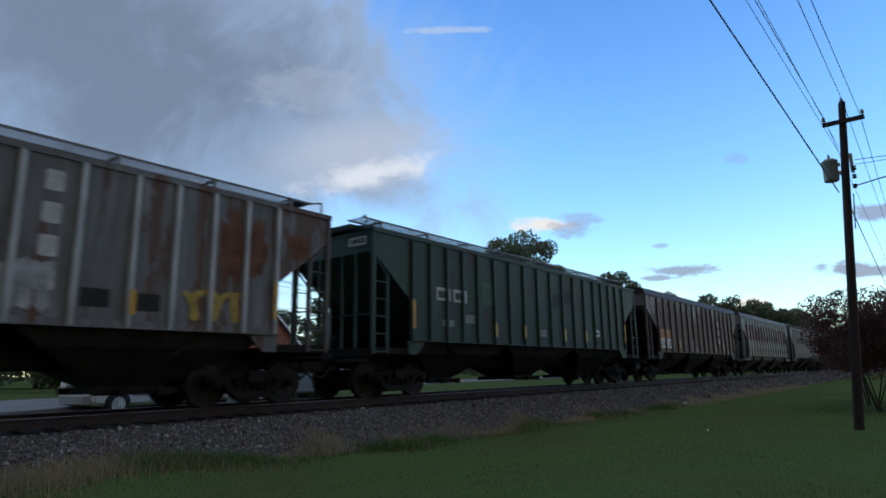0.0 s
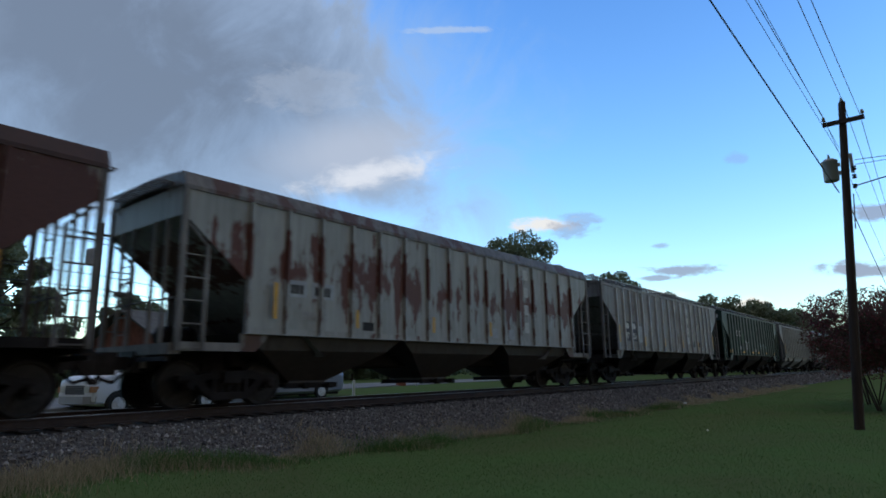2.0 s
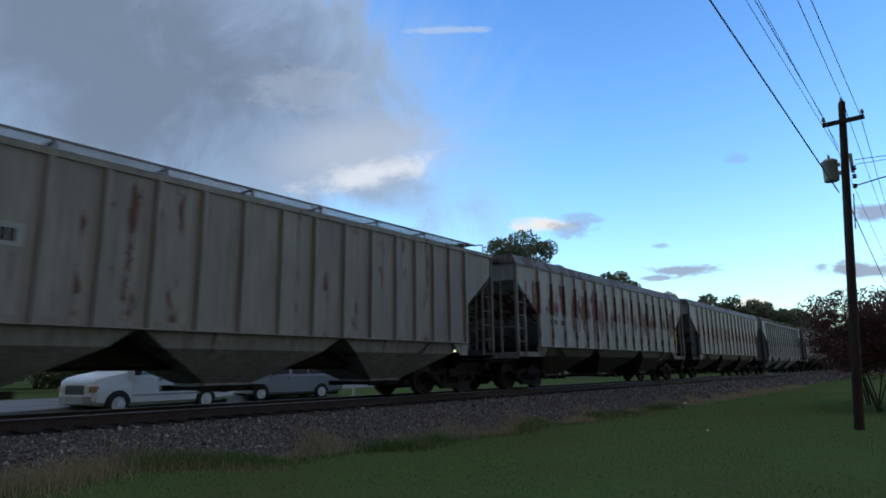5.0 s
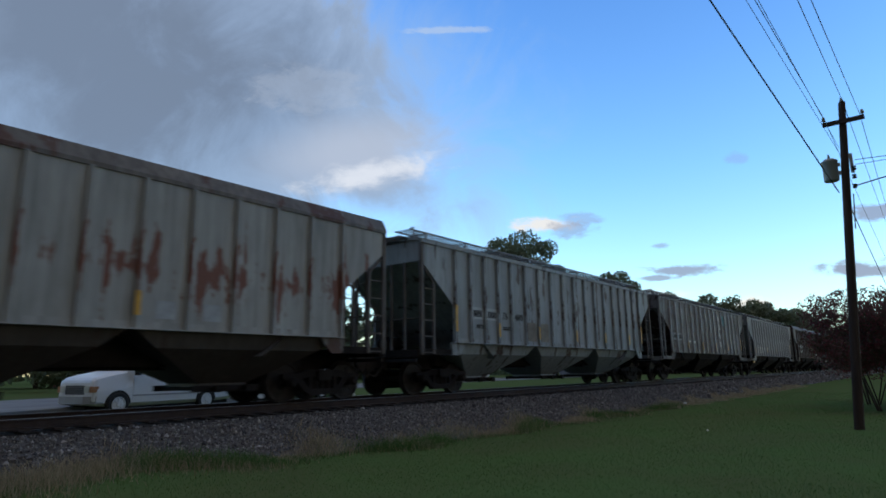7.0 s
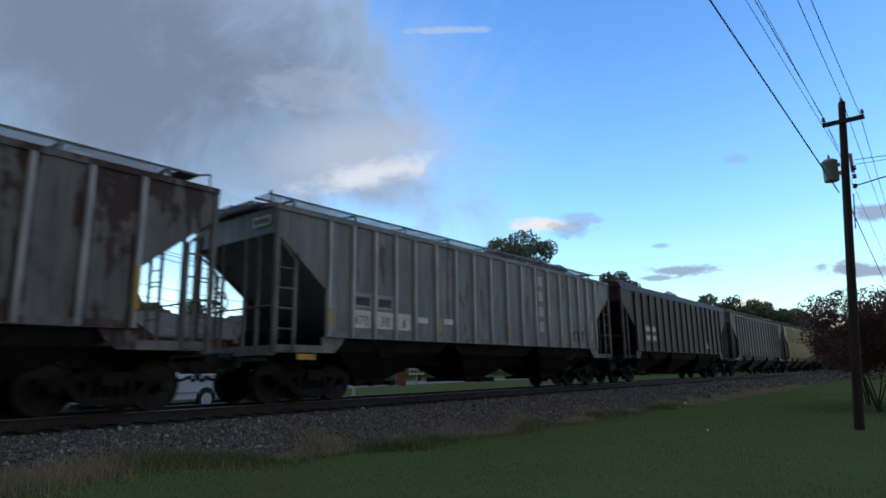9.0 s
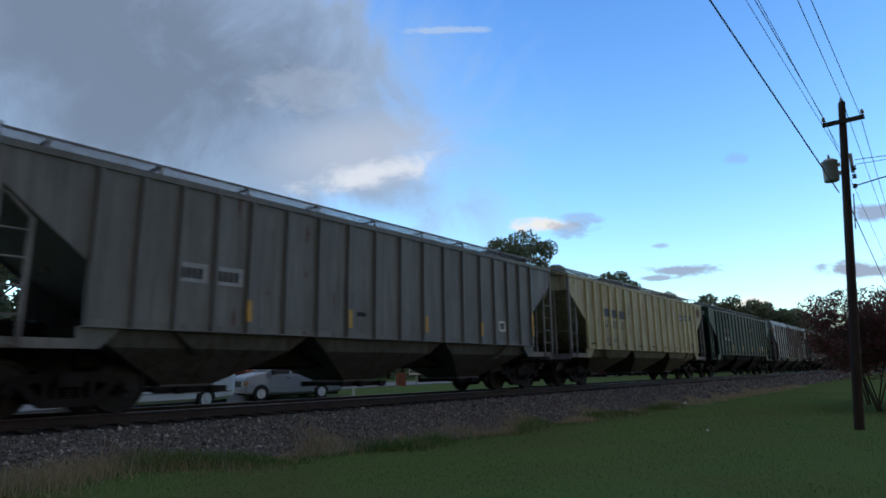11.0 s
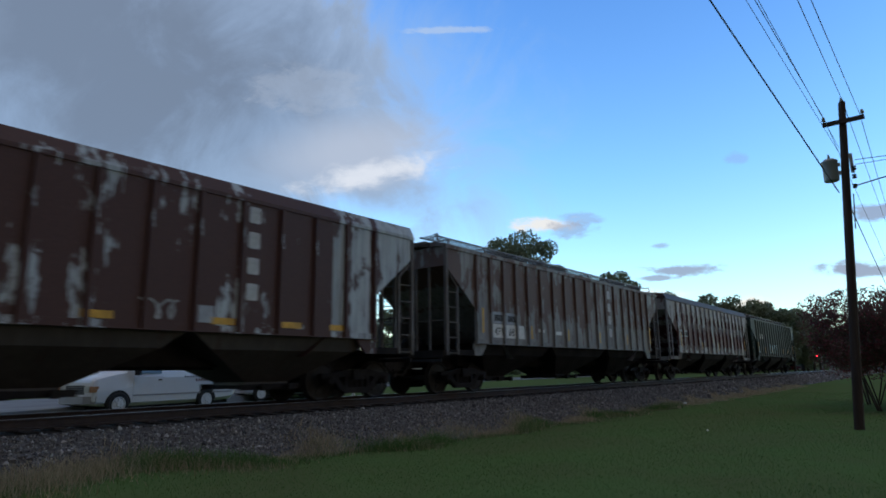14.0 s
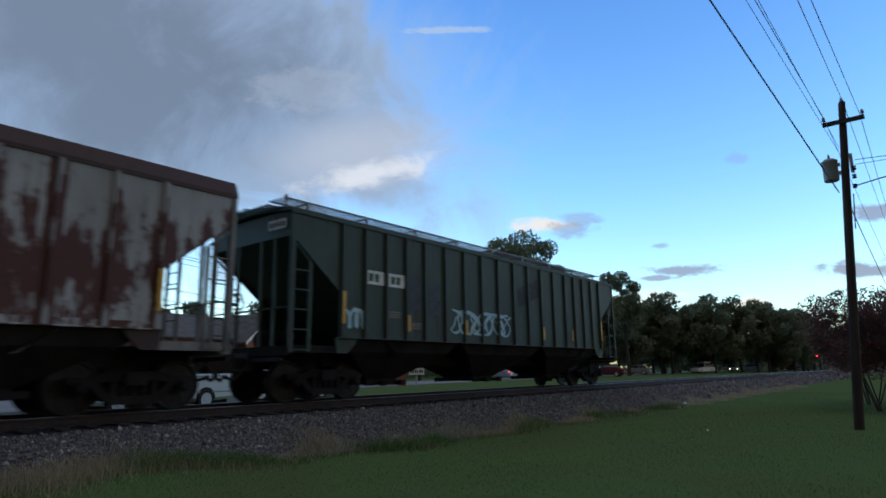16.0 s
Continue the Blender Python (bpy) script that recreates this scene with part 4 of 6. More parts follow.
M["end_pale"] = material("dull_pale_end_paint", (0.19, 0.18, 0.175), 0.8, 0, 0.6, 1.6, 25, 0.2, spec=0.2, stretch=(3, 3, 0.7))
M["worn_white"] = material("worn_white_stencil", (0.42, 0.42, 0.42), 0.75, 0, 0.2, 7, 40, 0.05)
M["soot_patch"] = material("sooty_green_patch", (0.026, 0.034, 0.032), 0.8, 0, 0.5, 4, 30, 0.05)
M["orange_rust"] = material("orange_rust", (0.14, 0.06, 0.036), 0.9, 0, 0.5, 4, 30, 0.4)


def build_train():
    def all_of(*lists):
        fns = [f for l in lists for f in (l if isinstance(l, list) else [l])]
        return lambda car: [f(car) for f in fns]
    dark = M["steel_dark"]
    rows = [
        ("grey_rust", "grey covered hopper wagon with orange rust streaks", dict(shift=-0.17, post_paint=M["post_pale"], yellow=strips((7.07,), (4.2, -2, 0.8)), extras=all_of(
            four_marks(2.87), plate(3.4, 1.76, 0.45, 0.3, "black_paint"), plate(4.3, 1.74, 0.4, 0.3, "black_paint"), spray(5.0, 1.62, 1.6, 0.6, "spray_yellow", 1, 3, 0.07), spray(2.2, 1.62, 0.9, 0.8, "spray_white", 2, 3, 0.09),
            rust_patch(5.7, 2.2, 0.75, 1.75, 1), rust_patch(6.35, 2.3, 0.55, 1.6, 2), rust_patch(7.3, 2.95, 0.8, 0.8, 3)))),
        ("green", "dark green covered hopper wagon with white number panels", dict(shift=-0.2, yellow=strips((-6.75, 7.1), (-2.9, -1.2, 1.58, 3.3)), extras=all_of(
            marks(-5.4, 2.75, "white_paint"), small_print(-4.2, 2.2, "white_paint", 4), small_print(-5.2, 2.0, "white_paint", 3), plate(-3.55, 2.6, 0.6, 0.7, "green_patch"), slanted(0.85, 2.75, 1.75, 0.5, 0.42, "soot_patch"),
            small_print(0.1, 1.95, "white_paint", 4), plate(4.28, 1.9, 0.34, 0.26, "white_paint"), bars(4.45, 1.98, 0.24, 0.1, 2, "black_paint")))),
        ("brown", "brown rusted covered hopper wagon with peeling pale paint", dict(walkway=False, yellow=strips((7.0,), (-4.0, 4.4)), extras=all_of(
            four_marks(3.75, 3.80, first=1), plate(-6.6, 2.1, 0.72, 0.45, "orange"), plate(-5.75, 2.1, 0.76, 0.45, "orange"), plate(-6.6, 1.62, 0.72, 0.47, "white_paint"), plate(-5.75, 1.62, 0.76, 0.47, "white_paint"), lettering("760", -6.25, 1.72, 0.36, "black_paint"), lettering("60", -5.36, 1.72, 0.36, "black_paint")))),
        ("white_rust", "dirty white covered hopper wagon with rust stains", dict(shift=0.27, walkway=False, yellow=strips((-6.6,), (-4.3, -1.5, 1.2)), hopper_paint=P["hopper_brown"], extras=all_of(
            four_marks(3.45, 3.79, step=0.59), plate(1.4, 1.62, 0.32, 0.3, "grey_patch"), plate(2.33, 1.61, 0.32, 0.3, "grey_patch"), plate(-4.05, 1.62, 0.36, 0.2, "black_paint"), marks(-6.05, 2.42), small_print(-5.5, 1.9, "white_paint", 3, 0.7)))),
        ("grey", "light grey covered hopper wagon with dark number panels", dict(shift=-0.14, post_paint=M["post_pale"], yellow=strips((-6.85, 7.05), (-3.86, -1.22, 1.51, 4.14)), extras=all_of(
            four_marks(2.76, 3.67), plate(-6.08, 1.85, 0.66, 0.85, "navy"), plate(-5.3, 1.85, 0.66, 0.85, "navy"), bars(-5.76, 2.38, 0.46, 0.24, 2, "white_paint"), bars(-4.98, 2.38, 0.46, 0.24, 2, "white_paint"),
            lettering("47", -5.75, 1.95, 0.38, "white_paint"), lettering("021", -4.97, 1.95, 0.36, "white_paint"), plate(-4.55, 1.8, 0.55, 0.75, "grey_patch"), plate(3.42, 1.76, 0.4, 0.3, "black_paint"), plate(4.35, 1.76, 0.4, 0.3, "black_paint")))),
        ("green", "dark green covered hopper wagon with chalk graffiti", dict(extras=all_of(
            marks(-4.75, 2.88, "white_paint"), plate(-3.75, 2.3, 0.62, 0.62, "green_patch"), small_print(-4.2, 2.0, "white_paint", 4), spray(-2.95, 1.72, 1.35, 0.75, "spray_white", 5, 3, 0.045), spray(-2.9, 1.7, 1.2, 0.7, "chalk", 9, 2, 0.02),
            lettering("9", 1.87, 1.95, 0.55, "chalk"), lettering("1", 2.66, 1.93, 0.55, "chalk"), lettering("9", 3.42, 1.9, 0.5, "chalk"), slanted(0.95, 2.72, 1.75, 0.5, 0.42, "soot_patch"), small_print(0.1, 1.85, "white_paint", 3), wide_strips((-6.9, -3.42, -0.86, 0.96, 3.52, 6.6)), plate(-7.0, 1.58, 0.5, 0.22, "yellow")))),
        ("pale", "pale grey covered hopper wagon with faded figures", dict(hopper_paint=P["dirty_white"], yellow=strips((-6.85,), ()), extras=all_of(marks(-5.3, 2.75), small_print(-5.0, 2.2, "black_paint", 3)))),
        ("white_rust", "dirty white covered hopper wagon with brown rust blotches", dict(walkway=False, yellow=strips((7.0,), ()), hopper_paint=P["hopper_brown"], extras=all_of(plate(4.9, 1.7, 0.4, 0.28, "black_paint"), marks(-5.9, 2.3)))),
        ("white_rust_b", "pale grey covered hopper wagon with rust stains", dict(walkway=False, yellow=strips((), (-3.0, 0.0, 2.3)), hopper_paint=P["hopper_brown"], extras=all_of(
            marks(-5.9, 2.6), bars(-5.9, 2.0, 0.5, 0.3, 3, "rust_red"), bars(-5.1, 2.0, 0.5, 0.3, 3, "rust_red"), plate(2.65, 1.62, 0.36, 0.32, "grey_patch"), plate(3.55, 1.62, 0.36, 0.32, "grey_patch")))),
        ("pale_blue", "pale blue-grey covered hopper wagon with chipped paint", dict(yellow=strips((-6.95, 6.95), (-4.74, -2.29, 0.48, 3.02, 5.51)), hopper_paint=P["pale_blue"], extras=all_of(
            marks(-5.8, 2.32, "pale_ground"), lettering("76", -4.33, 2.22, 0.32, "black_paint"), lettering("480", -3.5, 2.22, 0.32, "black_paint"), plate(-2.95, 1.58, 0.55, 0.62, "tan_patch"), plate(-2.15, 1.58, 0.6, 0.62, "tan_patch"), small_print(-5.6, 1.95, "black_paint", 2), small_print(-4.2, 1.95, "black_paint", 2)))),
        ("mixed", "peeling white and brown covered hopper wagon", dict(shift=0.0, posts=17, post_paint=M["post_pale"], yellow=strips((7.0,), (-4.42, -1.77, 0.91, 3.54)), extras=all_of(
            four_marks(2.2, 3.63), marks(-6.25, 2.25), plate(-4.1, 2.0, 0.3, 0.1, "white_paint"), plate(-3.3, 1.97, 0.36, 0.12, "white_paint"), spray(2.85, 3.2, 0.65, 0.7, "teal", 4, 3, 0.03), plate(3.0, 1.72, 0.4, 0.3, "black_paint")))),
        ("dirty_white", "dirty white covered hopper wagon with pale posts", dict(shift=-0.55, post_paint=M["post_pale"], yellow=strips((7.0,), (-6.5, -2.46, 1.05)), extras=all_of(
            four_marks(3.2, 3.69), marks(-5.3, 2.32), plate(-5.7, 1.68, 0.66, 0.42, "white_paint"), plate(-4.9, 1.68, 0.66, 0.42, "white_paint"), plate(-4.1, 1.68, 0.5, 0.42, "white_paint"), lettering("470", -5.36, 1.74, 0.34, "tan_patch"), lettering("38", -4.56, 1.74, 0.34, "tan_patch"), lettering("6", -3.85, 1.74, 0.34, "black_paint"), plate(-3.3, 1.9, 0.4, 0.15, "white_paint"), plate(-2.2, 1.92, 0.4, 0.15, "white_paint"),
            spray(5.3, 1.65, 1.3, 0.42, "black_paint", 7, 3, 0.03), plate(-7.2, 0.93, 0.5, 0.12, "yellow")))),
        ("red_brown", "dark oxide brown covered hopper wagon", dict(walkway=False, yellow=(), extras=all_of(marks(-5.45, 2.47, "tan_patch", "white_paint"), marks(-5.45, 2.05, "tan_patch", "white_paint"), plate(3.9, 1.72, 0.4, 0.3, "white_paint")))),
        ("grey_green", "plain grey covered hopper wagon with yellow strips", dict(yellow=strips((7.0,), (-4.0, -1.31, 1.42, 3.97)), hopper_paint=P["hopper_grey"], extras=all_of(plate(4.98, 1.84, 0.36, 0.32, "white_paint"), bars(5.16, 1.9, 0.26, 0.2, 2, "black_paint"), plate(-1.05, 1.95, 0.3, 0.1, "black_paint"), marks(-5.2, 2.5, "grey_patch")))),
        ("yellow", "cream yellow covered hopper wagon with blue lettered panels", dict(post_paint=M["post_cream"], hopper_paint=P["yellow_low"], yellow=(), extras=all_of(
            plate(-5.42, 2.78, 0.66, 0.34, "navy"), plate(-4.6, 2.76, 0.66, 0.34, "navy"), plate(-3.76, 2.76, 0.6, 0.34, "navy"), lettering("47", -5.12, 2.30, 0.46, "navy"), lettering("01", -4.29, 2.30, 0.46, "navy"), lettering("21", -3.46, 2.30, 0.46, "navy"), [plate(-6.6 + 0.8153 * k, 1.6, 0.42, 0.07, "navy") for k in range(0, 16, 2)],
            plate(4.15, 3.1, 0.72, 0.3, "navy"), plate(5.0, 3.14, 0.8, 0.3, "navy"), plate(5.9, 3.19, 0.3, 0.3, "navy"), bars(4.5, 3.16, 0.5, 0.16, 3, "grey_patch"), bars(5.4, 3.2, 0.6, 0.16, 3, "grey_patch"), rust_patch(7.2, 3.35, 0.85, 0.75, 8), plate(6.0, 1.7, 0.36, 0.25, "navy"), small_print(-5.0, 1.85, "tan_patch", 3, 0.7), small_print(-4.2, 1.85, "tan_patch", 3, 0.6)))),
        ("green", "dark green covered hopper wagon with dark number panels", dict(yellow=strips((), (-3.43, -0.95, 1.75, 3.97, 6.24)), extras=all_of(
            plate(-5.2, 2.75, 0.7, 0.42, "navy"), plate(-4.42, 2.75, 0.7, 0.42, "navy"), bars(-4.85, 2.84, 0.46, 0.24, 2, "tan_patch"), bars(-4.07, 2.84, 0.46, 0.24, 2, "tan_patch"), plate(-5.2, 2.26, 0.7, 0.42, "navy"), plate(-4.42, 2.26, 0.7, 0.42, "navy"), lettering("834", -4.86, 2.33, 0.35, "white_paint"), lettering("312", -4.06, 2.33, 0.35, "white_paint"),
            plate(-3.75, 2.3, 0.5, 0.8, "green_patch"), slanted(1.15, 2.75, 1.75, 0.5, 0.42, "black_paint", "tan_patch"), plate(5.15, 1.82, 0.34, 0.34, "white_paint"), plate(5.2, 1.88, 0.24, 0.16, "black_paint"), small_print(-4.8, 1.9, "tan_patch", 4), small_print(-4.0, 1.9, "tan_patch", 4), plate(-1.75, 1.75, 0.5, 0.3, "green_patch")))),
        ("half", "pale blue covered hopper wagon, half rusted brown", dict(shift=-0.70, posts=16, walkway=False, yellow=strips((-6.8,), ()), hopper_paint=P["hopper_brown"], extras=all_of(
            four_marks(4.2, 3.85), marks(-5.85, 2.42), lettering("78", -5.9, 1.98, 0.3, "black_paint"), lettering("70", -5.05, 1.98, 0.3, "black_paint"), wide_strips((-4.11, -2.19, -0.41, 1.33, 3.6, 5.2, 6.5)), small_print(-5.9, 1.72, "black_paint", 2, 0.6), small_print(-5.1, 1.72, "black_paint", 2, 0.6), plate(3.0, 1.6, 0.4, 0.32, "grey_patch"), spray(1.9, 1.6, 0.9, 0.4, "spray_white", 6, 3, 0.025), rust_patch(-7.6, 3.2, 0.8, 0.7, 5)))),
        ("tan_rust", "grey and brown weathered covered hopper wagon", dict(shift=0.3, yellow=strips((-7.0, 7.0), (-4.18, -1.55, 1.14, 3.9)), extras=all_of(
            four_marks(2.36, 3.70), marks(-6.05, 2.25), plate(-6.42, 1.64, 0.68, 0.42, "white_paint"), plate(-5.66, 1.64, 0.66, 0.42, "white_paint"), plate(-4.9, 1.64, 0.36, 0.42, "white_paint"), lettering("471", -6.07, 1.71, 0.35, "black_paint"), lettering("68", -5.33, 1.71, 0.35, "black_paint"), plate(-3.6, 1.9, 0.4, 0.12, "white_paint"), plate(-2.4, 1.86, 0.45, 0.12, "white_paint")))),
        ("big_rust", "white covered hopper wagon with large brown rust blooms", dict(shift=0.2, posts=17, walkway=False, yellow=strips((-6.85, 7.0), (-3.17, 0.2)), extras=all_of(
            four_marks(3.67, 3.86, step=0.6), marks(-6.45, 2.45), plate(1.66, 1.6, 0.32, 0.28, "grey_patch"), plate(2.5, 1.6, 0.32, 0.28, "grey_patch")))),
        ("green_b", "dark green covered hopper wagon with pale blue graffiti", dict(yellow=strips((-6.91, 7.0), (-4.68, -2.2, 2.26, 4.4)), extras=all_of(
            plate(-6.2, 2.76, 0.66, 0.34, "white_paint"), plate(-5.44, 2.76, 0.66, 0.34, "white_paint"), bars(-5.87, 2.83, 0.4, 0.2, 2, "green_patch"), bars(-5.1, 2.83, 0.4, 0.2, 2, "green_patch"), plate(-4.6, 2.7, 0.46, 0.36, "navy"), plate(-4.6, 2.25, 0.5, 0.36, "navy"), plate(-3.8, 2.65, 0.46, 0.36, "navy"), plate(-3.8, 2.15, 0.5, 0.4, "navy"),
            spray(-6.85, 1.65, 0.8, 0.5, "chalk", 21, 3, 0.05), spray(-3.1, 1.62, 3.8, 0.8, "chalk", 22, 6, 0.03), spray(-3.0, 1.65, 3.5, 0.75, "chalk", 25, 4, 0.045), slanted(0.75, 2.65, 1.45, 0.62, 0.5, "soot_patch"), small_print(-5.2, 2.1, "tan_patch", 3), small_print(-4.4, 1.85, "tan_patch", 3)))),
    ]
    for paint, label, kw in rows:
        frame_p = {"brown": P["red_brown"], "big_rust": P["red_brown"], "white_rust": P["roof_rust"], "white_rust_b": P["roof_rust"]}.get(paint, P[paint])
        add_wagon(P[paint], label, frame_p, **kw)


M["rust_red"] = material("rusty_stencil", (0.16, 0.05, 0.04), 0.9, 0, 0.4, 5, 30, 0.1)
M["pale_ground"] = material("pale_blue_ground", (0.36, 0.39, 0.41), 0.7, 0, 0.15, 4, 30, 0.05)
M["teal"] = material("teal_spray_paint", (0.08, 0.3, 0.33), 0.7, 0, 0.2, 5, 40, 0.05)
build_train()


# ---- sleepers ----
def build_sleepers():
    bed = bpy.data.objects["ballast_bed"]
    bm = bmesh.new()
    box(bm, -0.115, 0.115, -1.3, 1.3, -0.17, 0.0)
    me = mesh_from(bm, "sleeper")
    bm = bmesh.new()
    box(bm, -0.09, 0.09, -0.18, 0.18, 0.0, 0.018)
    plate = mesh_from(bm, "tie_plate")
    rng = random.Random(4)
    for i in range(280):
        x = -3 + 0.5 * i + rng.uniform(-0.03, 0.03)
        s = put("sleeper", me, M["tie"], bed, pose(x, TRACK_Y + rng.uniform(-0.06, 0.06), -0.18 + rng.uniform(-0.008, 0.004), 0, 0, rng.uniform(-1.2, 1.2)))
        if i < 70:
            put("tie_plate", plate, M["rail_side"], s, pose(0, -GAUGE, 0))


# ---- loose stone, grass ----
def scatter_mesh(name, verts, faces, mat, label, category):
    me = bpy.data.meshes.new(name)
    me.from_pydata(verts.tolist() if hasattr(verts, "tolist") else verts, [], faces.tolist() if hasattr(faces, "tolist") else faces)
    return tagged(put(name, me, mat), label, category, kind="stuff")


def build_stones():
    rng = np.random.default_rng(11)
    spans = [(-1, 14, 30000, 0.0165), (14, 30, 18000, 0.021), (30, 70, 10000, 0.036), (70, 160, 5000, 0.07)]
    vs, fs, n0 = [], [], 0
    octa = np.array([(1, 0, 0), (0, 1, 0), (-1, 0, 0), (0, -1, 0), (0, 0, 1), (0, 0, -1)], float)
    tri = np.array([(0, 1, 4), (1, 2, 4), (2, 3, 4), (3, 0, 4), (1, 0, 5), (2, 1, 5), (3, 2, 5), (0, 3, 5)])
    for x0, x1, n, r in spans:
        x = rng.uniform(x0, x1, n)
        y = TRACK_Y - 1.40 - rng.uniform(0, 1, n) ** 0.9 * 1.8
        far = rng.uniform(0, 1, n) < 0.12
        y = np.where(far, TRACK_Y + rng.uniform(-0.7, 2.2, n), y)
        keep = y > 9.84 - 0.60 * np.clip((x - 2) / 20, 0, 1) + 0.25 * np.sin(x * 1.7)
        x, y = x[keep], y[keep]
        d = np.abs(y - TRACK_Y)
        z = np.where(d < 1.45, -0.215, -0.215 - (d - 1.45) / 2.0)
        k = len(x)
        size = r * rng.lognormal(0, 0.35, k)
        p = octa[None] * (1 + rng.uniform(-0.35, 0.35, (k, 6, 3))) + rng.uniform(-0.3, 0.3, (k, 6, 3))
        p *= (size[:, None] * rng.uniform(0.7, 1.3, (k, 3)))[:, None, :]
        a = rng.uniform(0, 6.28, k)
        c, s = np.cos(a)[:, None], np.sin(a)[:, None]
        px, py = p[:, :, 0] * c - p[:, :, 1] * s, p[:, :, 0] * s + p[:, :, 1] * c
        p = np.stack([px + x[:, None], py + y[:, None], p[:, :, 2] + (z + size * 0.25)[:, None]], -1)
        vs.append(p.reshape(-1, 3))
        fs.append((tri[None] + (np.arange(k) * 6)[:, None, None] + n0).reshape(-1, 3))
        n0 += k * 6
    scatter_mesh("ballast_stones", np.concatenate(vs), np.concatenate(fs), M["stone"], "grey crushed granite ballast stones on the bank", "ballast")


def blades(rng, x, y, z, h, w, lean):
    n = len(x)
    a = rng.uniform(0, 6.28, n)
    la, ll = rng.uniform(0, 6.28, n), lean * rng.uniform(0.1, 1, n) * h
    base = np.stack([x, y, z], -1)
    side = np.stack([np.cos(a) * w, np.sin(a) * w, 0 * a], -1)
    mid = base + np.stack([np.cos(la) * ll * 0.35, np.sin(la) * ll * 0.35, h * 0.6], -1)
    tip = base + np.stack([np.cos(la) * ll, np.sin(la) * ll, h], -1)
    v = np.stack([base - side, base + side, mid + side * 0.7, mid - side * 0.7, tip], 1).reshape(-1, 3)
    i = np.arange(n)[:, None] * 5
    f = [tuple(q) for q in (i + np.array([0, 1, 2, 3])).tolist()] + [tuple(q) for q in (i + np.array([3, 2, 4])).tolist()]
    return v.tolist(), f


def build_grass():
    rng = np.random.default_rng(5)
    n = 230000
    d = 4.2 + 40 * rng.uniform(0, 1, n) ** 2.1
    th = rng.uniform(-0.08, 1.42, n)
    x, y = d * np.cos(th), d * np.sin(th)
    ok = (y < 9.4) & (y > -0.8)
    x, y, d = x[ok], y[ok], d[ok]
    z = np.array([ground_z(a, b) for a, b in zip(x, y)]) - 0.004
    h = rng.uniform(0.015, 0.042, len(x)) * (1 + 0.25 * np.sin(x * 0.9) * np.sin(y * 1.3))
    v, f = blades(rng, x, y, z, h, 0.0014 + 0.00022 * d, 0.9)
    scatter_mesh("lawn_grass", v, f, M["blade"], "short mown green grass blades of the lawn", "grass")
    # taller dry fringe along the foot of the stones
    n = 40000
    x = 1 + 54 * rng.uniform(0, 1, n) ** 1.3
    edge = 9.84 - 0.60 * np.clip((x - 2) / 20, 0, 1) + 0.25 * np.sin(x * 1.7)
    y = edge - 0.1 + rng.normal(-0.15, 0.26, n) - np.where(x < 6.5, rng.uniform(0, 0.45, n), 0)
    z = np.array([max(ground_z(a, b), bed_z(b) - 0.03 if b > 9.0 else -2) for a, b in zip(x, y)]) - 0.01
    clump = 0.55 + 0.45 * np.sin(x * 1.9 + 2 * np.sin(x * 0.7))
    h = rng.uniform(0.05, 0.19, n) * (0.45 + 0.9 * clump ** 2) * np.where(x < 7, 1.2, 1.05)
    v, f = blades(rng, x, y, z, h, 0.0035 + 0.00018 * x, 1.1)
    scatter_mesh("dry_grass_fringe", v, f, M["dry"], "tall dry straw grass along the ballast foot", "grass")
    n = 15000
    x = 2 + 24 * rng.uniform(0, 1, n) ** 1.3
    y = 9.5 - 0.60 * np.clip((x - 2) / 20, 0, 1) + 0.25 * np.sin(x * 1.7) + rng.normal(-0.15, 0.2, n)
    z = np.array([max(ground_z(a, b), bed_z(b) - 0.03 if b > 9.0 else -2) for a, b in zip(x, y)]) - 0.01
    clump = np.clip(np.sin(x * 1.3 + 1.0) + 0.4, 0, 1)
    h = rng.uniform(0.08, 0.24, n) * (0.35 + clump)
    v, f = blades(rng, x, y, z, h, 0.005, 0.9)
    scatter_mesh("green_weeds", v, f, M["blade"], "taller green weeds below the stone bank", "grass")


# ---- utility poles and wires ----
def sagging(bm, a, b, r, sag, n=14, sides=5):
    """One unbroken cable that hangs between two points."""
    a, b = Vector(a), Vector(b)
    pts = [a.lerp(b, i / n) - Vector((0, 0, sag * 4 * (i / n) * (1 - i / n))) for i in range(n + 1)]
    q = (b - a).to_track_quat("Z", "Y")
    rings = [[bm.verts.new(p + q @ Vector((r * math.cos(6.2832 * k / sides), r * math.sin(6.2832 * k / sides), 0))) for k in range(sides)] for p in pts]
    for u, v in zip(rings, rings[1:]):
        for k in range(sides):
            bm.faces.new((u[k], u[(k + 1) % sides], v[(k + 1) % sides], v[k]))


def wire(a, b, r, sag, label="black overhead cable strung between poles"):
    bm = bmesh.new()
    sagging(bm, a, b, r, sag)
    return tagged(part("overhead_wire", bm, M["wire"]), label, "cable", "overhead wires")


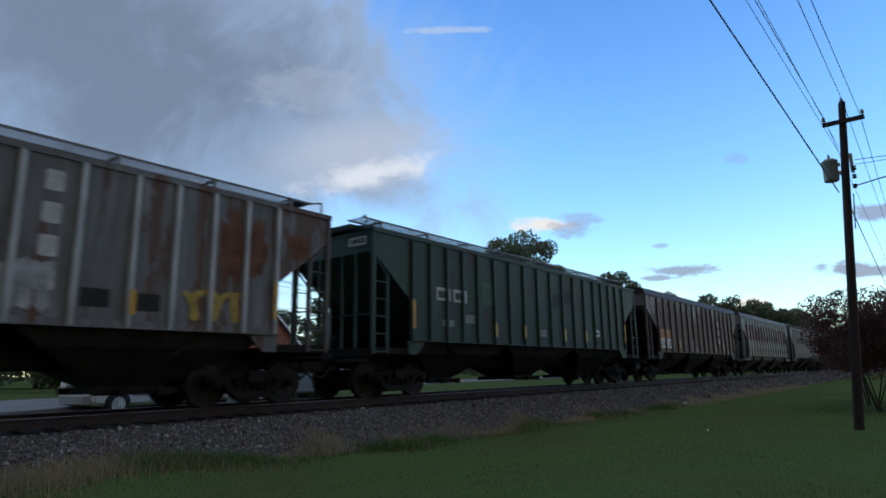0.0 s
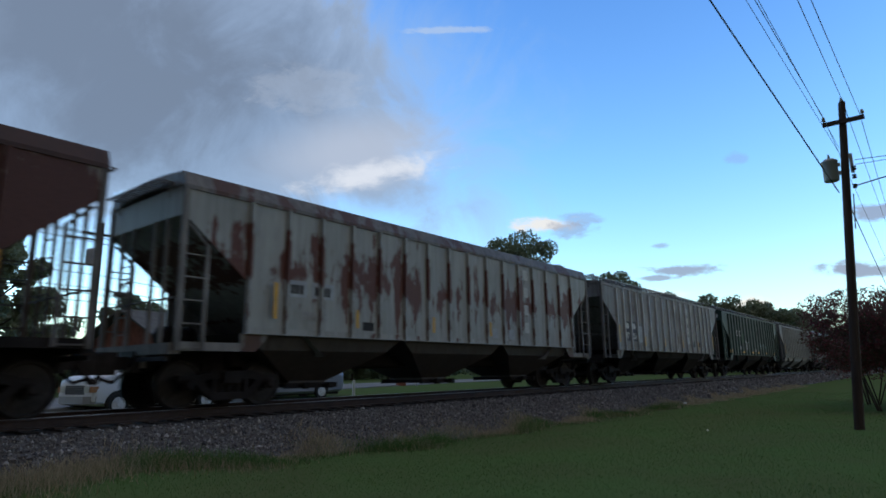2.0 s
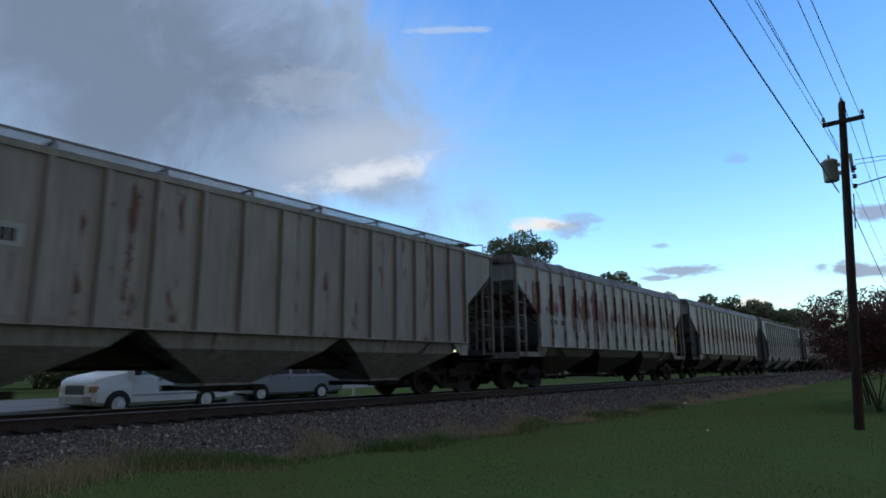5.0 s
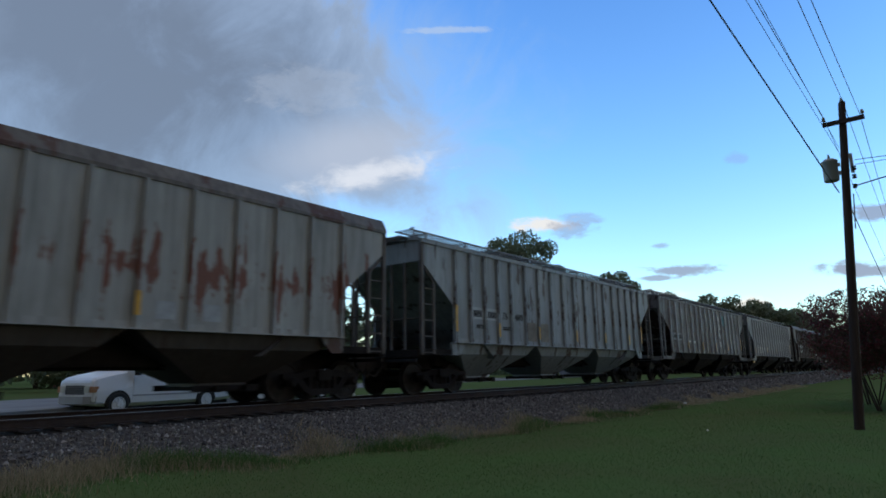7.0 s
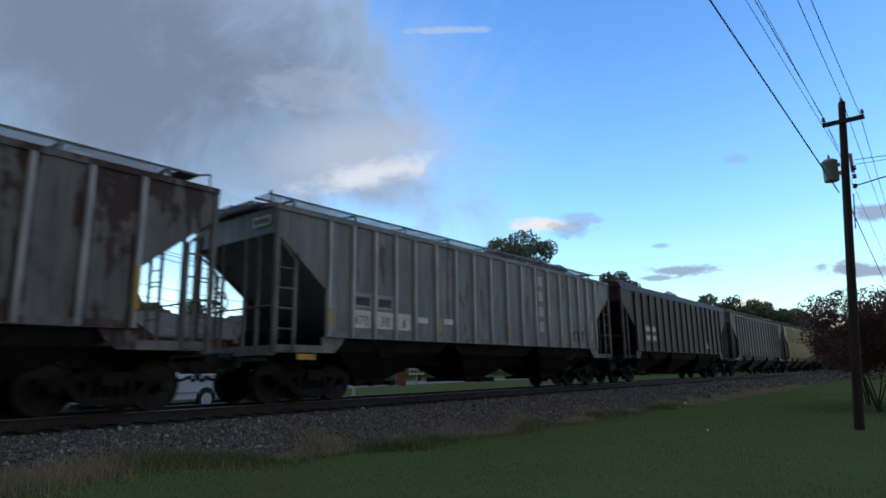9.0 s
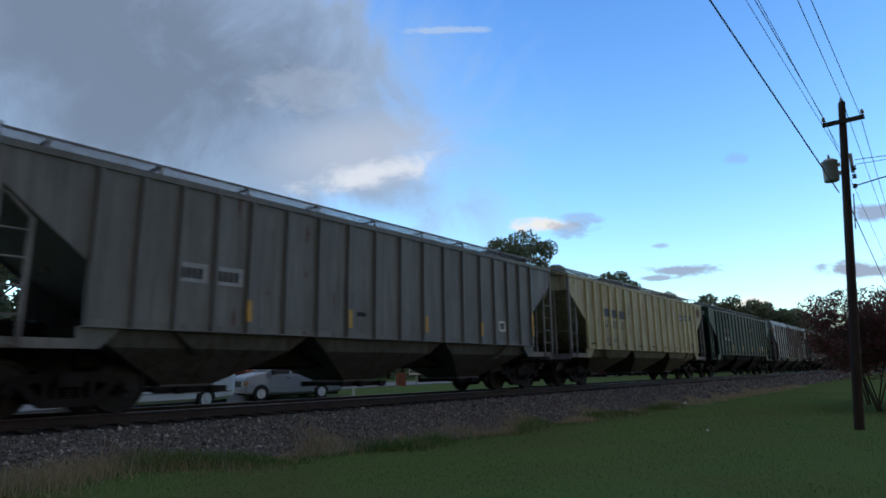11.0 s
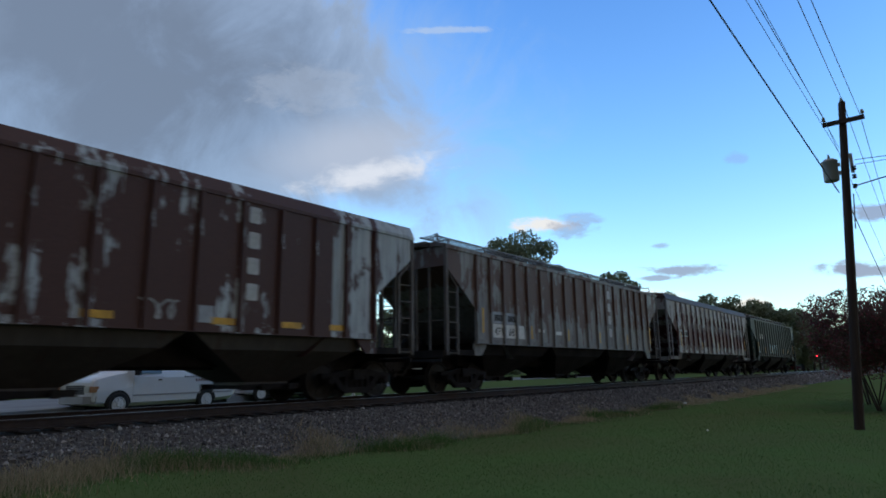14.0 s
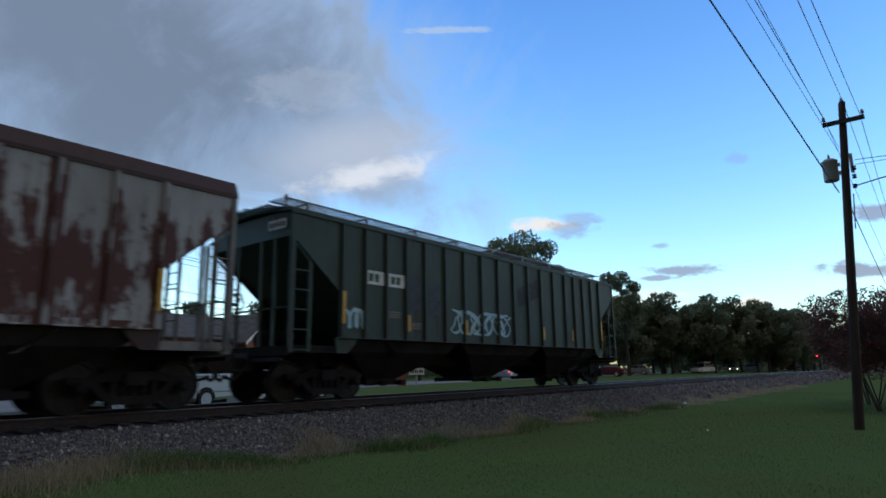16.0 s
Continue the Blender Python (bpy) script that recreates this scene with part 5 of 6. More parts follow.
def build_pole():
    pole = empty("utility_pole", pose(19.06, 1.82, 0))
    tagged(pole, "leaning brown timber utility pole with transformer", "utility pole")
    at = lambda z: Vector((0.04 * (z - LAWN_Z) / 8.7, -0.67 * (z - LAWN_Z) / 8.7, z))
    bm = bmesh.new()
    zs = [LAWN_Z - 0.3, 1.0, 3.0, 5.0, 7.0, 7.78]
    rings = [[bm.verts.new(at(z) + Vector((r * math.cos(0.449 * k), r * math.sin(0.449 * k), 0))) for k in range(14)] for z, r in zip(zs, (0.120, 0.116, 0.110, 0.102, 0.092, 0.086))]
    for u, v in zip(rings, rings[1:]):
        for k in range(14):
            bm.faces.new((u[k], u[(k + 1) % 14], v[(k + 1) % 14], v[k]))
    bm.faces.new(rings[-1])
    part("shaft", bm, M["pole"], pole)
    bm = bmesh.new()
    c = at(7.3)
    box(bm, c.x - 0.2, c.x - 0.11, c.y - 0.50, c.y + 0.47, 7.13, 7.24)
    arm = part("crossarm", bm, M["pole"], pole)
    for y in (c.y - 0.46, c.y + 0.43):
        bm = bmesh.new()
        lathe(bm, [(0.0, 0.0), (0.02, 0.0), (0.02, 0.05), (0.05, 0.06), (0.05, 0.09), (0.03, 0.1), (0.045, 0.12), (0.03, 0.16), (0, 0.17)], 10, "z", Matrix.Translation((c.x - 0.15, y, 7.24)))
        part("insulator", bm, M["porcelain"], arm)
    bm = bmesh.new()
    lathe(bm, [(0.0, 0.0), (0.02, 0.0), (0.02, 0.06), (0.05, 0.07), (0.05, 0.1), (0.03, 0.12), (0.04, 0.15), (0, 0.17)], 10, "z", Matrix.Translation(at(7.75)))
    part("pin_insulator", bm, M["porcelain"], pole)
    t = at(5.9)
    can = Matrix.Translation((t.x, t.y + 0.34, 5.60))
    bm = bmesh.new()
    lathe(bm, [(0.0, 0.0), (0.17, 0.0), (0.185, 0.03), (0.185, 0.52), (0.2, 0.53), (0.2, 0.57), (0.12, 0.63), (0, 0.65)], 20, "z", can)
    tr = part("transformer", bm, M["galv"], pole, "grey cylindrical transformer", smooth=True)
    bm = bmesh.new()
    for a in (-0.08, 0.08):
        lathe(bm, [(0.025, 0.55), (0.035, 0.6), (0.02, 0.63), (0.035, 0.66), (0.02, 0.7), (0.03, 0.73), (0, 0.76)], 8, "z", can @ Matrix.Translation((a, 0, 0)))
    part("bushing", bm, M["porcelain"], tr)
    bm = bmesh.new()
    box(bm, t.x - 0.06, t.x + 0.06, t.y + 0.1, t.y + 0.2, 5.75, 5.85)
    box(bm, t.x - 0.06, t.x + 0.06, t.y + 0.1, t.y + 0.2, 6.0, 6.08)
    part("mounting_bracket", bm, M["galv"], tr)
    bm = bmesh.new()
    box(bm, t.x - 0.05, t.x + 0.05, t.y - 0.2, t.y - 0.12, 5.75, 6.28)
    part("cutout", bm, M["porcelain"], pole)
    for z in (5.85, 5.62, 5.35):
        bm = bmesh.new()
        q = at(z)
        lathe(bm, [(0.0, 0.0), (0.05, 0.0), (0.06, 0.03), (0.03, 0.06), (0.06, 0.09), (0.05, 0.11), (0, 0.11)], 10, "z", Matrix.Translation((q.x - 0.05, q.y - 0.2, z - 0.05)))
        part("spool_insulator", bm, M["wire"], pole)
    # runs along the track: on towards the viewer, and away to the next pole
    top, arm_in, arm_out = (19.05, 1.12, 7.80), (19.0, 1.60, 7.40), (19.0, 0.78, 7.30)

    def through_to(p, q, x):
        k = (x - p[0]) / (q[0] - p[0])
        return tuple(u + (v - u) * k for u, v in zip(p, q))
    for p, q, r in ((top, (11.0, 1.05, 6.75), 0.008), (arm_out, (11.0, 0.86, 6.67), 0.008), (arm_in, (11.0, 1.68, 7.02), 0.008),
                    ((19.05, 1.36, 6.49), (11.0, 1.63, 7.0), 0.006), ((19.05, 1.40, 6.43), (11.0, 1.82, 7.08), 0.006), ((18.95, 1.50, 5.23), (11.0, 2.41, 7.34), 0.016)):
        wire(p, through_to(p, q, -30), r, 0.02)
    for p, q, r, sag in ((top, (34.0, 1.25, 8.38), 0.009, 0.1), (arm_out, (34.0, 0.96, 7.91), 0.009, 0.1), (arm_in, (34.0, 1.32, 5.66), 0.007, 0.1), ((19.05, 1.31, 4.83), (34.0, 1.44, 4.39), 0.013, 0.15)):
        wire(p, through_to(p, q, 64), r, sag)
    # drops to a house beside the viewer
    for p, q, r, sag in (((19.05, 1.05, 6.08), (19.4, -9, 6.3), 0.010, 0.22), ((19.05, 1.05, 5.95), (19.4, -9, 6.25), 0.008, 0.14), ((19.05, 1.15, 5.36), (19.4, -9, 7.6), 0.018, 0.12)):
        wire(p, q, r, sag)
    bm = bmesh.new()
    sagging(bm, at(5.25) + Vector((-0.05, -0.15, -0.1)), at(4.2) + Vector((-0.05, -0.16, 0)), 0.015, 0.0)
    part("riser", bm, M["wire"], pole)


def build_far_pole(x, y, h, cans):
    pole = empty("utility_pole", pose(x, y, FAR_Z))
    tagged(pole, "timber utility pole beside the far road", "utility pole", "poles beside the road")
    bm = bmesh.new()
    tube(bm, (0, 0, -0.2), (0, 0, h), 0.16, 0.1, n=10)
    part("shaft", bm, M["pole"], pole)
    for k in range(cans):
        bm = bmesh.new()
        lathe(bm, [(0, 0), (0.22, 0), (0.24, 0.05), (0.24, 0.75), (0.15, 0.85), (0, 0.86)], 14, "z", Matrix.Translation((-0.40 + 0.85 * k, 0, h - 2.3)))
        part("transformer", bm, M["galv"], pole)
    bm = bmesh.new()
    box(bm, -0.9, 0.9, -0.06, 0.06, h - 0.7, h - 0.58)
    part("crossarm", bm, M["pole"], pole)
    return pole


# ---- trees ----
def leaf_cloud(rng, centres, radii, count, size):
    c = np.array(centres)
    w = np.array(radii) ** 2
    pick = rng.choice(len(c), count, p=w / w.sum())
    dirs = rng.normal(size=(count, 3))
    dirs /= np.linalg.norm(dirs, axis=1)[:, None]
    r = np.array(radii)[pick] * rng.uniform(0.35, 1.08, count) ** 0.6
    p = c[pick] + dirs * r[:, None] * np.array([1, 1, 0.8])
    a, b = rng.normal(size=(count, 3)), rng.normal(size=(count, 3))
    a /= np.linalg.norm(a, axis=1)[:, None]
    b -= (a * b).sum(1)[:, None] * a
    b /= np.linalg.norm(b, axis=1)[:, None]
    s = (size * rng.uniform(0.6, 1.3, count))[:, None]
    v = np.stack([p - a * s, p + b * s * 0.45, p + a * s, p - b * s * 0.45], 1).reshape(-1, 3)
    f = (np.arange(count)[:, None] * 4 + np.array([0, 1, 2, 3])).tolist()
    return v.tolist(), f


def tree(x, y, z, h, spread, seed, leaves, size, mat, label, trunk_r=0.2, clear=0.3, stems=1, category="tree", group=""):
    rng = np.random.default_rng(seed)
    root = empty("tree", pose(x, y, z))
    tagged(root, label, category, group)
    bm = bmesh.new()
    centres, radii = [], []
    for s in range(stems):
        sx, sy = (0, 0) if stems == 1 else rng.uniform(-0.25, 0.25, 2)
        p = Vector((sx, sy, -0.15))
        top = Vector((sx * 6 + rng.uniform(-0.1, 0.1) * spread, sy * 6 + rng.uniform(-0.1, 0.1) * spread, h * 0.72))
        tube(bm, p, p.lerp(top, 0.5), trunk_r, trunk_r * 0.7, n=8, caps=False)
        tube(bm, p.lerp(top, 0.5), top, trunk_r * 0.7, trunk_r * 0.25, n=7, caps=False)
        n = 9 if stems == 1 else 5
        for i in range(n):
            k = clear + (1 - clear) * (i + 0.5) / n
            start = p.lerp(top, min(1, k))
            ang = i * 2.4 + rng.uniform(0, 1) + s
            reach = spread * (0.95 - 0.6 * abs(k - 0.5)) * rng.uniform(0.55, 1.0)
            tip = start + Vector((math.cos(ang) * reach, math.sin(ang) * reach, h * rng.uniform(0.06, 0.22)))
            tube(bm, start, tip, trunk_r * 0.3, trunk_r * 0.08, n=5, caps=False)
            for q, rr in ((0.55, 0.30), (0.85, 0.30), (1.05, 0.24)):
                centres.append(start.lerp(tip, q) + Vector(rng.uniform(-0.12, 0.12, 3)) * spread)
                radii.append(spread * rr * rng.uniform(0.6, 1.15))
    centres.append(Vector((top.x, top.y, h * 0.86)))
    radii.append(spread * 0.32)
    part("trunk", bm, M["bark"], root)
    v, f = leaf_cloud(rng, [tuple(c) for c in centres], radii, leaves, size)
    me = bpy.data.meshes.new("crown")
    me.from_pydata(v, [], f)
    put("crown", me, mat, root)
    return root


def build_trees():
    g = "trees beyond the road"
    tree(12.4, 48, FAR_Z, 11.8, 3.6, 1, 6000, 0.28, M["leaf"], "broad dark green shade tree", 0.3, group=g)
    tree(7.0, 52, FAR_Z, 9, 4.0, 2, 6000, 0.3, M["leaf"], "broad dark green shade tree", 0.3, group=g)
    tree(25.5, 58, FAR_Z, 9.0, 3.0, 3, 3500, 0.25, M["leaf"], "small round green tree", 0.18, group=g)
    tree(36, 66, FAR_Z, 9.8, 3.4, 4, 3500, 0.28, M["leaf"], "small round green tree", 0.2, group=g)
    for n, (x, y, h, sp) in enumerate(((20, 63, 9.6, 3.6), (30.5, 64, 9.0, 3.2), (42, 63, 10.0, 3.4), (48, 66, 9.6, 3.8), (12.5, 58, 9.0, 3.6), (16.5, 66, 10, 4.0), (46, 56, 10.0, 3.6), (51, 58, 9.5, 3.8), (56, 61, 10.6, 4.0), (61, 59, 10, 3.8), (67, 62, 11, 4.2))):
        tree(x, y, FAR_Z, h, sp, 90 + n, 3500, 0.28, M["leaf"], "round dark green tree behind the brick house", 0.2, 0.1, group=g)
    tree(62.6, 37.6, FAR_Z, 18.9, 6.9, 5, 17000, 0.21, M["leaf"], "tall rounded green oak tree", 0.35, 0.35, group=g)
    tree(72.5, 38.6, FAR_Z, 16.4, 2.8, 6, 7000, 0.24, M["leaf"], "tall green tree beside the oak", 0.3, 0.35, group=g)
    tree(84, 34.2, FAR_Z, 16.2, 4.0, 7, 6500, 0.26, M["leaf"], "sparse tall green tree with open crown", 0.26, 0.4, group=g)
    rng = random.Random(8)
    k = 10
    for i in range(30):
        u = i / 29
        x = 92 + 42 * u + rng.uniform(-4, 4)
        y = 46 - 29 * u + rng.uniform(-1.5, 3)
        h = (14.6 if u < 0.75 else 14.6 - 19 * (u - 0.75)) * rng.uniform(0.85, 1.06)
        tree(x, y, FAR_Z, h, 4.9 * rng.uniform(0.8, 1.15), k, 3900, 0.36, M["leaf"], "dark green roadside tree in a dense row", 0.24, 0.14, group="row of trees at the crossing")
        k += 1
    for i in range(12):
        x = 152 + 18 * i + rng.uniform(-5, 5)
        tree(x, 26 - 2.0 * i + rng.uniform(-3, 3) + (4 if i > 4 else 0), FAR_Z, rng.uniform(9, 12), 5, k, 1600, 0.6, M["leaf"], "dark distant tree past the crossing", 0.25, 0.2, group="row of trees at the crossing")
        k += 1
    for i in range(16):
        x = 5 + 8.5 * i
        tree(x + rng.uniform(-2, 2), 86 + 0.2 * x + rng.uniform(-4, 4), FAR_Z, rng.uniform(7, 9.5), 4.5, k, 1600, 0.55, M["leaf"], "dark distant tree behind the houses", 0.25, 0.15, group="distant tree line")
        k += 1
    rng2 = np.random.default_rng(77)
    n = 220
    cx = 152 + 130 * rng2.uniform(0, 1, n)
    cy = 50 - 30 * (cx - 152) / 130 + rng2.uniform(-30, 18, n)
    cy = np.where(cy < 17, 17 + rng2.uniform(0, 8, n), cy)
    cen = [(x, y, FAR_Z + 1.0 + rng2.uniform(0, 4.5)) for x, y in zip(cx, cy)]
    v, f = leaf_cloud(rng2, cen, [2.6] * n, 26000, 0.55)
    # scrub that closes the view under the roadside row
    m = 150
    u = rng2.uniform(0, 1, m)
    sx, sy = 100 + 46 * u + rng2.uniform(-2, 2, m), 56 - 31 * u + rng2.uniform(-2, 4, m)
    low = [(x, y, FAR_Z + 0.9 + rng2.uniform(0, 4.0)) for x, y in zip(sx, sy)]
    v2, f2 = leaf_cloud(rng2, low, [2.0] * m, 12000, 0.4)
    f = f + [[i + len(v) for i in q] for q in f2]
    v = v + v2
    m = 240
    sx = rng2.uniform(2, 112, m)
    sy = 57 + 0.12 * sx + rng2.uniform(-1.5, 1.5, m)
    v2, f2 = leaf_cloud(rng2, [(x, y, FAR_Z + 0.5 + rng2.uniform(0, 2.0)) for x, y in zip(sx, sy)], [1.3] * m, 24000, 0.3)
    f = f + [[i + len(v) for i in q] for q in f2]
    v = v + v2
    scatter_mesh("distant_undergrowth", v, f, M["leaf"], "dark undergrowth and scrub behind the lawns and crossing", "woods")
    for bx, by, h, sp, n, seed in ((27.0, 1.7, 4.6, 1.8, 12000, 60), (28.2, 0.1, 5.1, 2.2, 14000, 61), (31, 2.4, 4.6, 2.1, 9000, 62)):
        tree(bx, by, LAWN_Z, h, sp, seed, n, 0.065, M["leaf_red"], "reddish many-stemmed crape myrtle on the lawn", 0.03, 0.36, 6, "small tree", "crape myrtles")


# ---- vehicles ----
def wheel_mesh(r, w):
    bm = bmesh.new()
    lathe(bm, [(r * 0.62, -w / 2), (r * 0.9, -w / 2 - 0.005), (r, -w / 2 + 0.03), (r, w / 2 - 0.03), (r * 0.9, w / 2), (r * 0.6, w / 2)], 22)
    return mesh_from(bm, "tyre")


def hub_mesh(r, w):
    bm = bmesh.new()
    lathe(bm, [(0, -w / 2 - 0.01), (r * 0.16, -w / 2 - 0.012), (r * 0.2, -w / 2 + 0.02), (r * 0.5, -w / 2 + 0.035), (r * 0.6, -w / 2 - 0.004), (r * 0.64, -w / 2)], 22)
    for k in range(8):
        box(bm, r * 0.22, r * 0.55, -w / 2 + 0.0, -w / 2 + 0.03, -0.022, 0.022, Matrix.Rotation(k * math.pi / 4, 4, "Y"))
    return mesh_from(bm, "rim")


def loft(bm, stations):
    """Cross sections (x, [(y, z), ...]) skinned from end to end."""
    rings = [[bm.verts.new((x, y, z)) for y, z in ring] for x, ring in stations]
    n = len(rings[0])
    for a, b in zip(rings, rings[1:]):
        for i in range(n):
            bm.faces.new((a[i], a[(i + 1) % n], b[(i + 1) % n], b[i]))
    bm.faces.new(rings[0][::-1])
    bm.faces.new(rings[-1])
    bmesh.ops.recalc_face_normals(bm, faces=bm.faces)


def section(w0, w1, z0, z1, w_top=None):
    wt = w1 if w_top is None else w_top
    zm = z0 + (z1 - z0) * 0.5
    return [(-w0, z0), (-w1, z0 + 0.12), (-w1, zm), (-wt, z1 - 0.06), (-wt + 0.12, z1), (wt - 0.12, z1), (wt, z1 - 0.06), (w1, zm), (w1, z0 + 0.12), (w0, z0)]


def add_wheels(car, xs, half, r, w=0.24):
    for x in xs:
        for s in (-1, 1):
            t = put("wheel", cached(("tyre", r), lambda: wheel_mesh(r, w)), M["tyre"], car, pose(x, s * half, r, 0, 0, 0 if s < 0 else 180))
            put("rim", cached(("rim", r), lambda: hub_mesh(r, w)), M["chrome"], t)


def glass(car, pts, y_or_none=None, name="window"):
    bm = bmesh.new()
    vs = [bm.verts.new(p) for p in pts]
    n = (vs[1].co - vs[0].co).cross(vs[2].co - vs[0].co).normalized() * 0.012
    ws = [bm.verts.new(v.co - n) for v in vs]
    bm.faces.new(vs)
    bm.faces.new(ws[::-1])
    for i in range(len(vs)):
        bm.faces.new((vs[i], ws[i], ws[(i + 1) % len(vs)], vs[(i + 1) % len(vs)]))
    return part(name, bm, M["dark_glass"], car)


def arch(car, x, s, half, r, mat):
    # dark half disc on the side stands in for the shaded wheel well
    bm = bmesh.new()
    n = 12
    out = [(x + (r + 0.07) * math.cos(math.pi * i / n), r + (r + 0.07) * math.sin(math.pi * i / n)) for i in range(n + 1)]
    prism(bm, out if s < 0 else out[::-1], s * (half + 0.006), s * (half - 0.05))
    return part("wheel_arch", bm, mat, car)


def van(m, paint, label, lettering=False, base=3.5):
    """Full-size extended passenger or cargo van, nose towards -x, wheels on z = 0."""
    car = empty("van", m)
    tagged(car, label, "van", "vans parked beside the track")
    k = long = base / 3.5
    bm = bmesh.new()
    loft(bm, [(x * k if x > 1.5 else x, ring) for x, ring in [
        (-0.84, section(0.80, 0.88, 0.44, 1.08, 0.84)), (-0.81, section(0.84, 0.94, 0.40, 1.17, 0.88)), (-0.70, section(0.86, 0.98, 0.36, 1.25, 0.91)), (-0.35, section(0.86, 1.0, 0.33, 1.34, 0.93)),
        (0.10, section(0.86, 1.0, 0.31, 1.42, 0.94)), (0.26, section(0.86, 1.0, 0.30, 1.45, 0.94)), (0.90, section(0.86, 1.0, 0.30, 1.97, 0.80)), (1.15, section(0.86, 1.0, 0.30, 2.09, 0.80)),
        (1.6, section(0.86, 1.0, 0.30, 2.13, 0.80)), (3.6, section(0.86, 1.0, 0.30, 2.14, 0.80)), (4.75, section(0.86, 1.0, 0.36, 2.11, 0.79)), (4.92, section(0.84, 0.96, 0.50, 1.98, 0.76))]])
    body = part("body", bm, paint, car)
    glass(car, [(0.27, -0.84, 1.485), (0.27, 0.84, 1.485), (0.86, 0.72, 1.965), (0.86, -0.72, 1.965)][::-1], name="windscreen")
    for s in (-1, 1):
        panes = [[(0.62, 1.36), (1.55, 1.36), (1.55, 1.86), (1.02, 1.86)]]
        if not lettering:
            panes += [[(a * k, 1.36), (b * k, 1.36), (b * k, 1.86), (a * k, 1.86)] for a, b in ((1.72, 2.62), (2.74, 3.66), (3.78, 4.62))]
        for outline in panes:
            q = [(x, s * (1.006 if z < 1.5 else 0.885), z) for x, z in outline]
            glass(car, q if s < 0 else q[::-1])
        bm = bmesh.new()
        prism(bm, [(0.50, 0.5), (1.60, 0.5), (1.60, 1.25), (0.50, 1.25)], s * 1.004, s * 1.010)
        d = part("door", bm, paint, car)
        bm = bmesh.new()
        box(bm, 1.43, 1.56, s * 1.01, s * 1.03, 1.12, 1.16)
        part("handle", bm, M["black_paint"], d)
        bm = bmesh.new()
        box(bm, 0.5, 4.7 * k, s * 1.008, s * 1.018, 0.62, 0.67)
        part("side_moulding", bm, M["van_grey"], body)
        bm = bmesh.new()
        box(bm, 0.50, 0.60, s * 1.02, s * 1.24, 1.30, 1.56)
        tube(bm, (0.58, s * 0.96, 1.34), (0.55, s * 1.06, 1.40), 0.02, n=6)
        part("mirror", bm, M["black_paint"], car)
        bm = bmesh.new()
        box(bm, -0.875, -0.78, s * 0.52, s * 0.78, 0.78, 0.98)
        part("headlight", bm, M["headlamp"], car)
        bm = bmesh.new()
        box(bm, -0.855, -0.66, s * 0.79, s * 0.965, 0.78, 0.97)
        part("turn_signal", bm, M["orange"], car)
        bm = bmesh.new()
        box(bm, 4.88 * k, 4.88 * k + 0.07, s * 0.82, s * 0.92, 0.9, 1.4)
        part("tail_light", bm, M["car_red"], car)
    bm = bmesh.new()
    box(bm, -0.858, -0.80, -0.51, 0.51, 0.72, 1.0)
    grille = part("grille", bm, M["black_paint"], car)
    bm = bmesh.new()
    for row in range(4):
        box(bm, -0.875, -0.857, -0.50, 0.50, 0.76 + 0.06 * row, 0.772 + 0.06 * row)
    part("grille_bars", bm, M["van_grey"], grille)
    for x0, x1, z0, z1 in ((-0.74, -0.96, 0.42, 0.66), (4.84 * long, 4.84 * long + 0.2, 0.46, 0.68)):
        e = 1 if x1 > x0 else -1
        bm = bmesh.new()
        ring = [(x0 - e * 0.25, -0.99), (x0, -0.97), (x0 + e * 0.12, -0.86), (x1, -0.65), (x1, 0.65), (x0 + e * 0.12, 0.86), (x0, 0.97), (x0 - e * 0.25, 0.99)]
        lo, hi = [bm.verts.new((x, y, z0)) for x, y in ring], [bm.verts.new((x, y, z1)) for x, y in ring]
        bm.faces.new(lo)
        bm.faces.new(hi[::-1])
        for i in range(len(ring)):
            j = (i + 1) % len(ring)
            bm.faces.new((lo[i], hi[i], hi[j], lo[j]))
        bmesh.ops.recalc_face_normals(bm, faces=bm.faces)
        part("bumper", bm, M["van_grey"], car)
    bm = bmesh.new()
    box(bm, -0.3, 4.7 * long, -0.80, 0.80, 0.22, 0.42)
    part("chassis", bm, M["underframe"], car)
    for x in (0.0, base):
        for s in (-1, 1):
            arch(car, x, s, 1.0, 0.38, M["tyre"])
    add_wheels(car, (0.0, base), 0.93, 0.38)
    if lettering:
        bm = bmesh.new()
        for i in range(10):
            x = 3.0 + i * 0.115
            box(bm, x, x + 0.06, -1.012, -1.003, 1.06, 1.15)
        part("lettering", bm, M["car_red"], body)
        bm = bmesh.new()
        for i in range(17):
            x = 2.5 + i * 0.12
            box(bm, x, x + 0.06, -1.012, -1.003, 1.20, 1.26)
        part("lettering", bm, M["navy"], body)
    return car


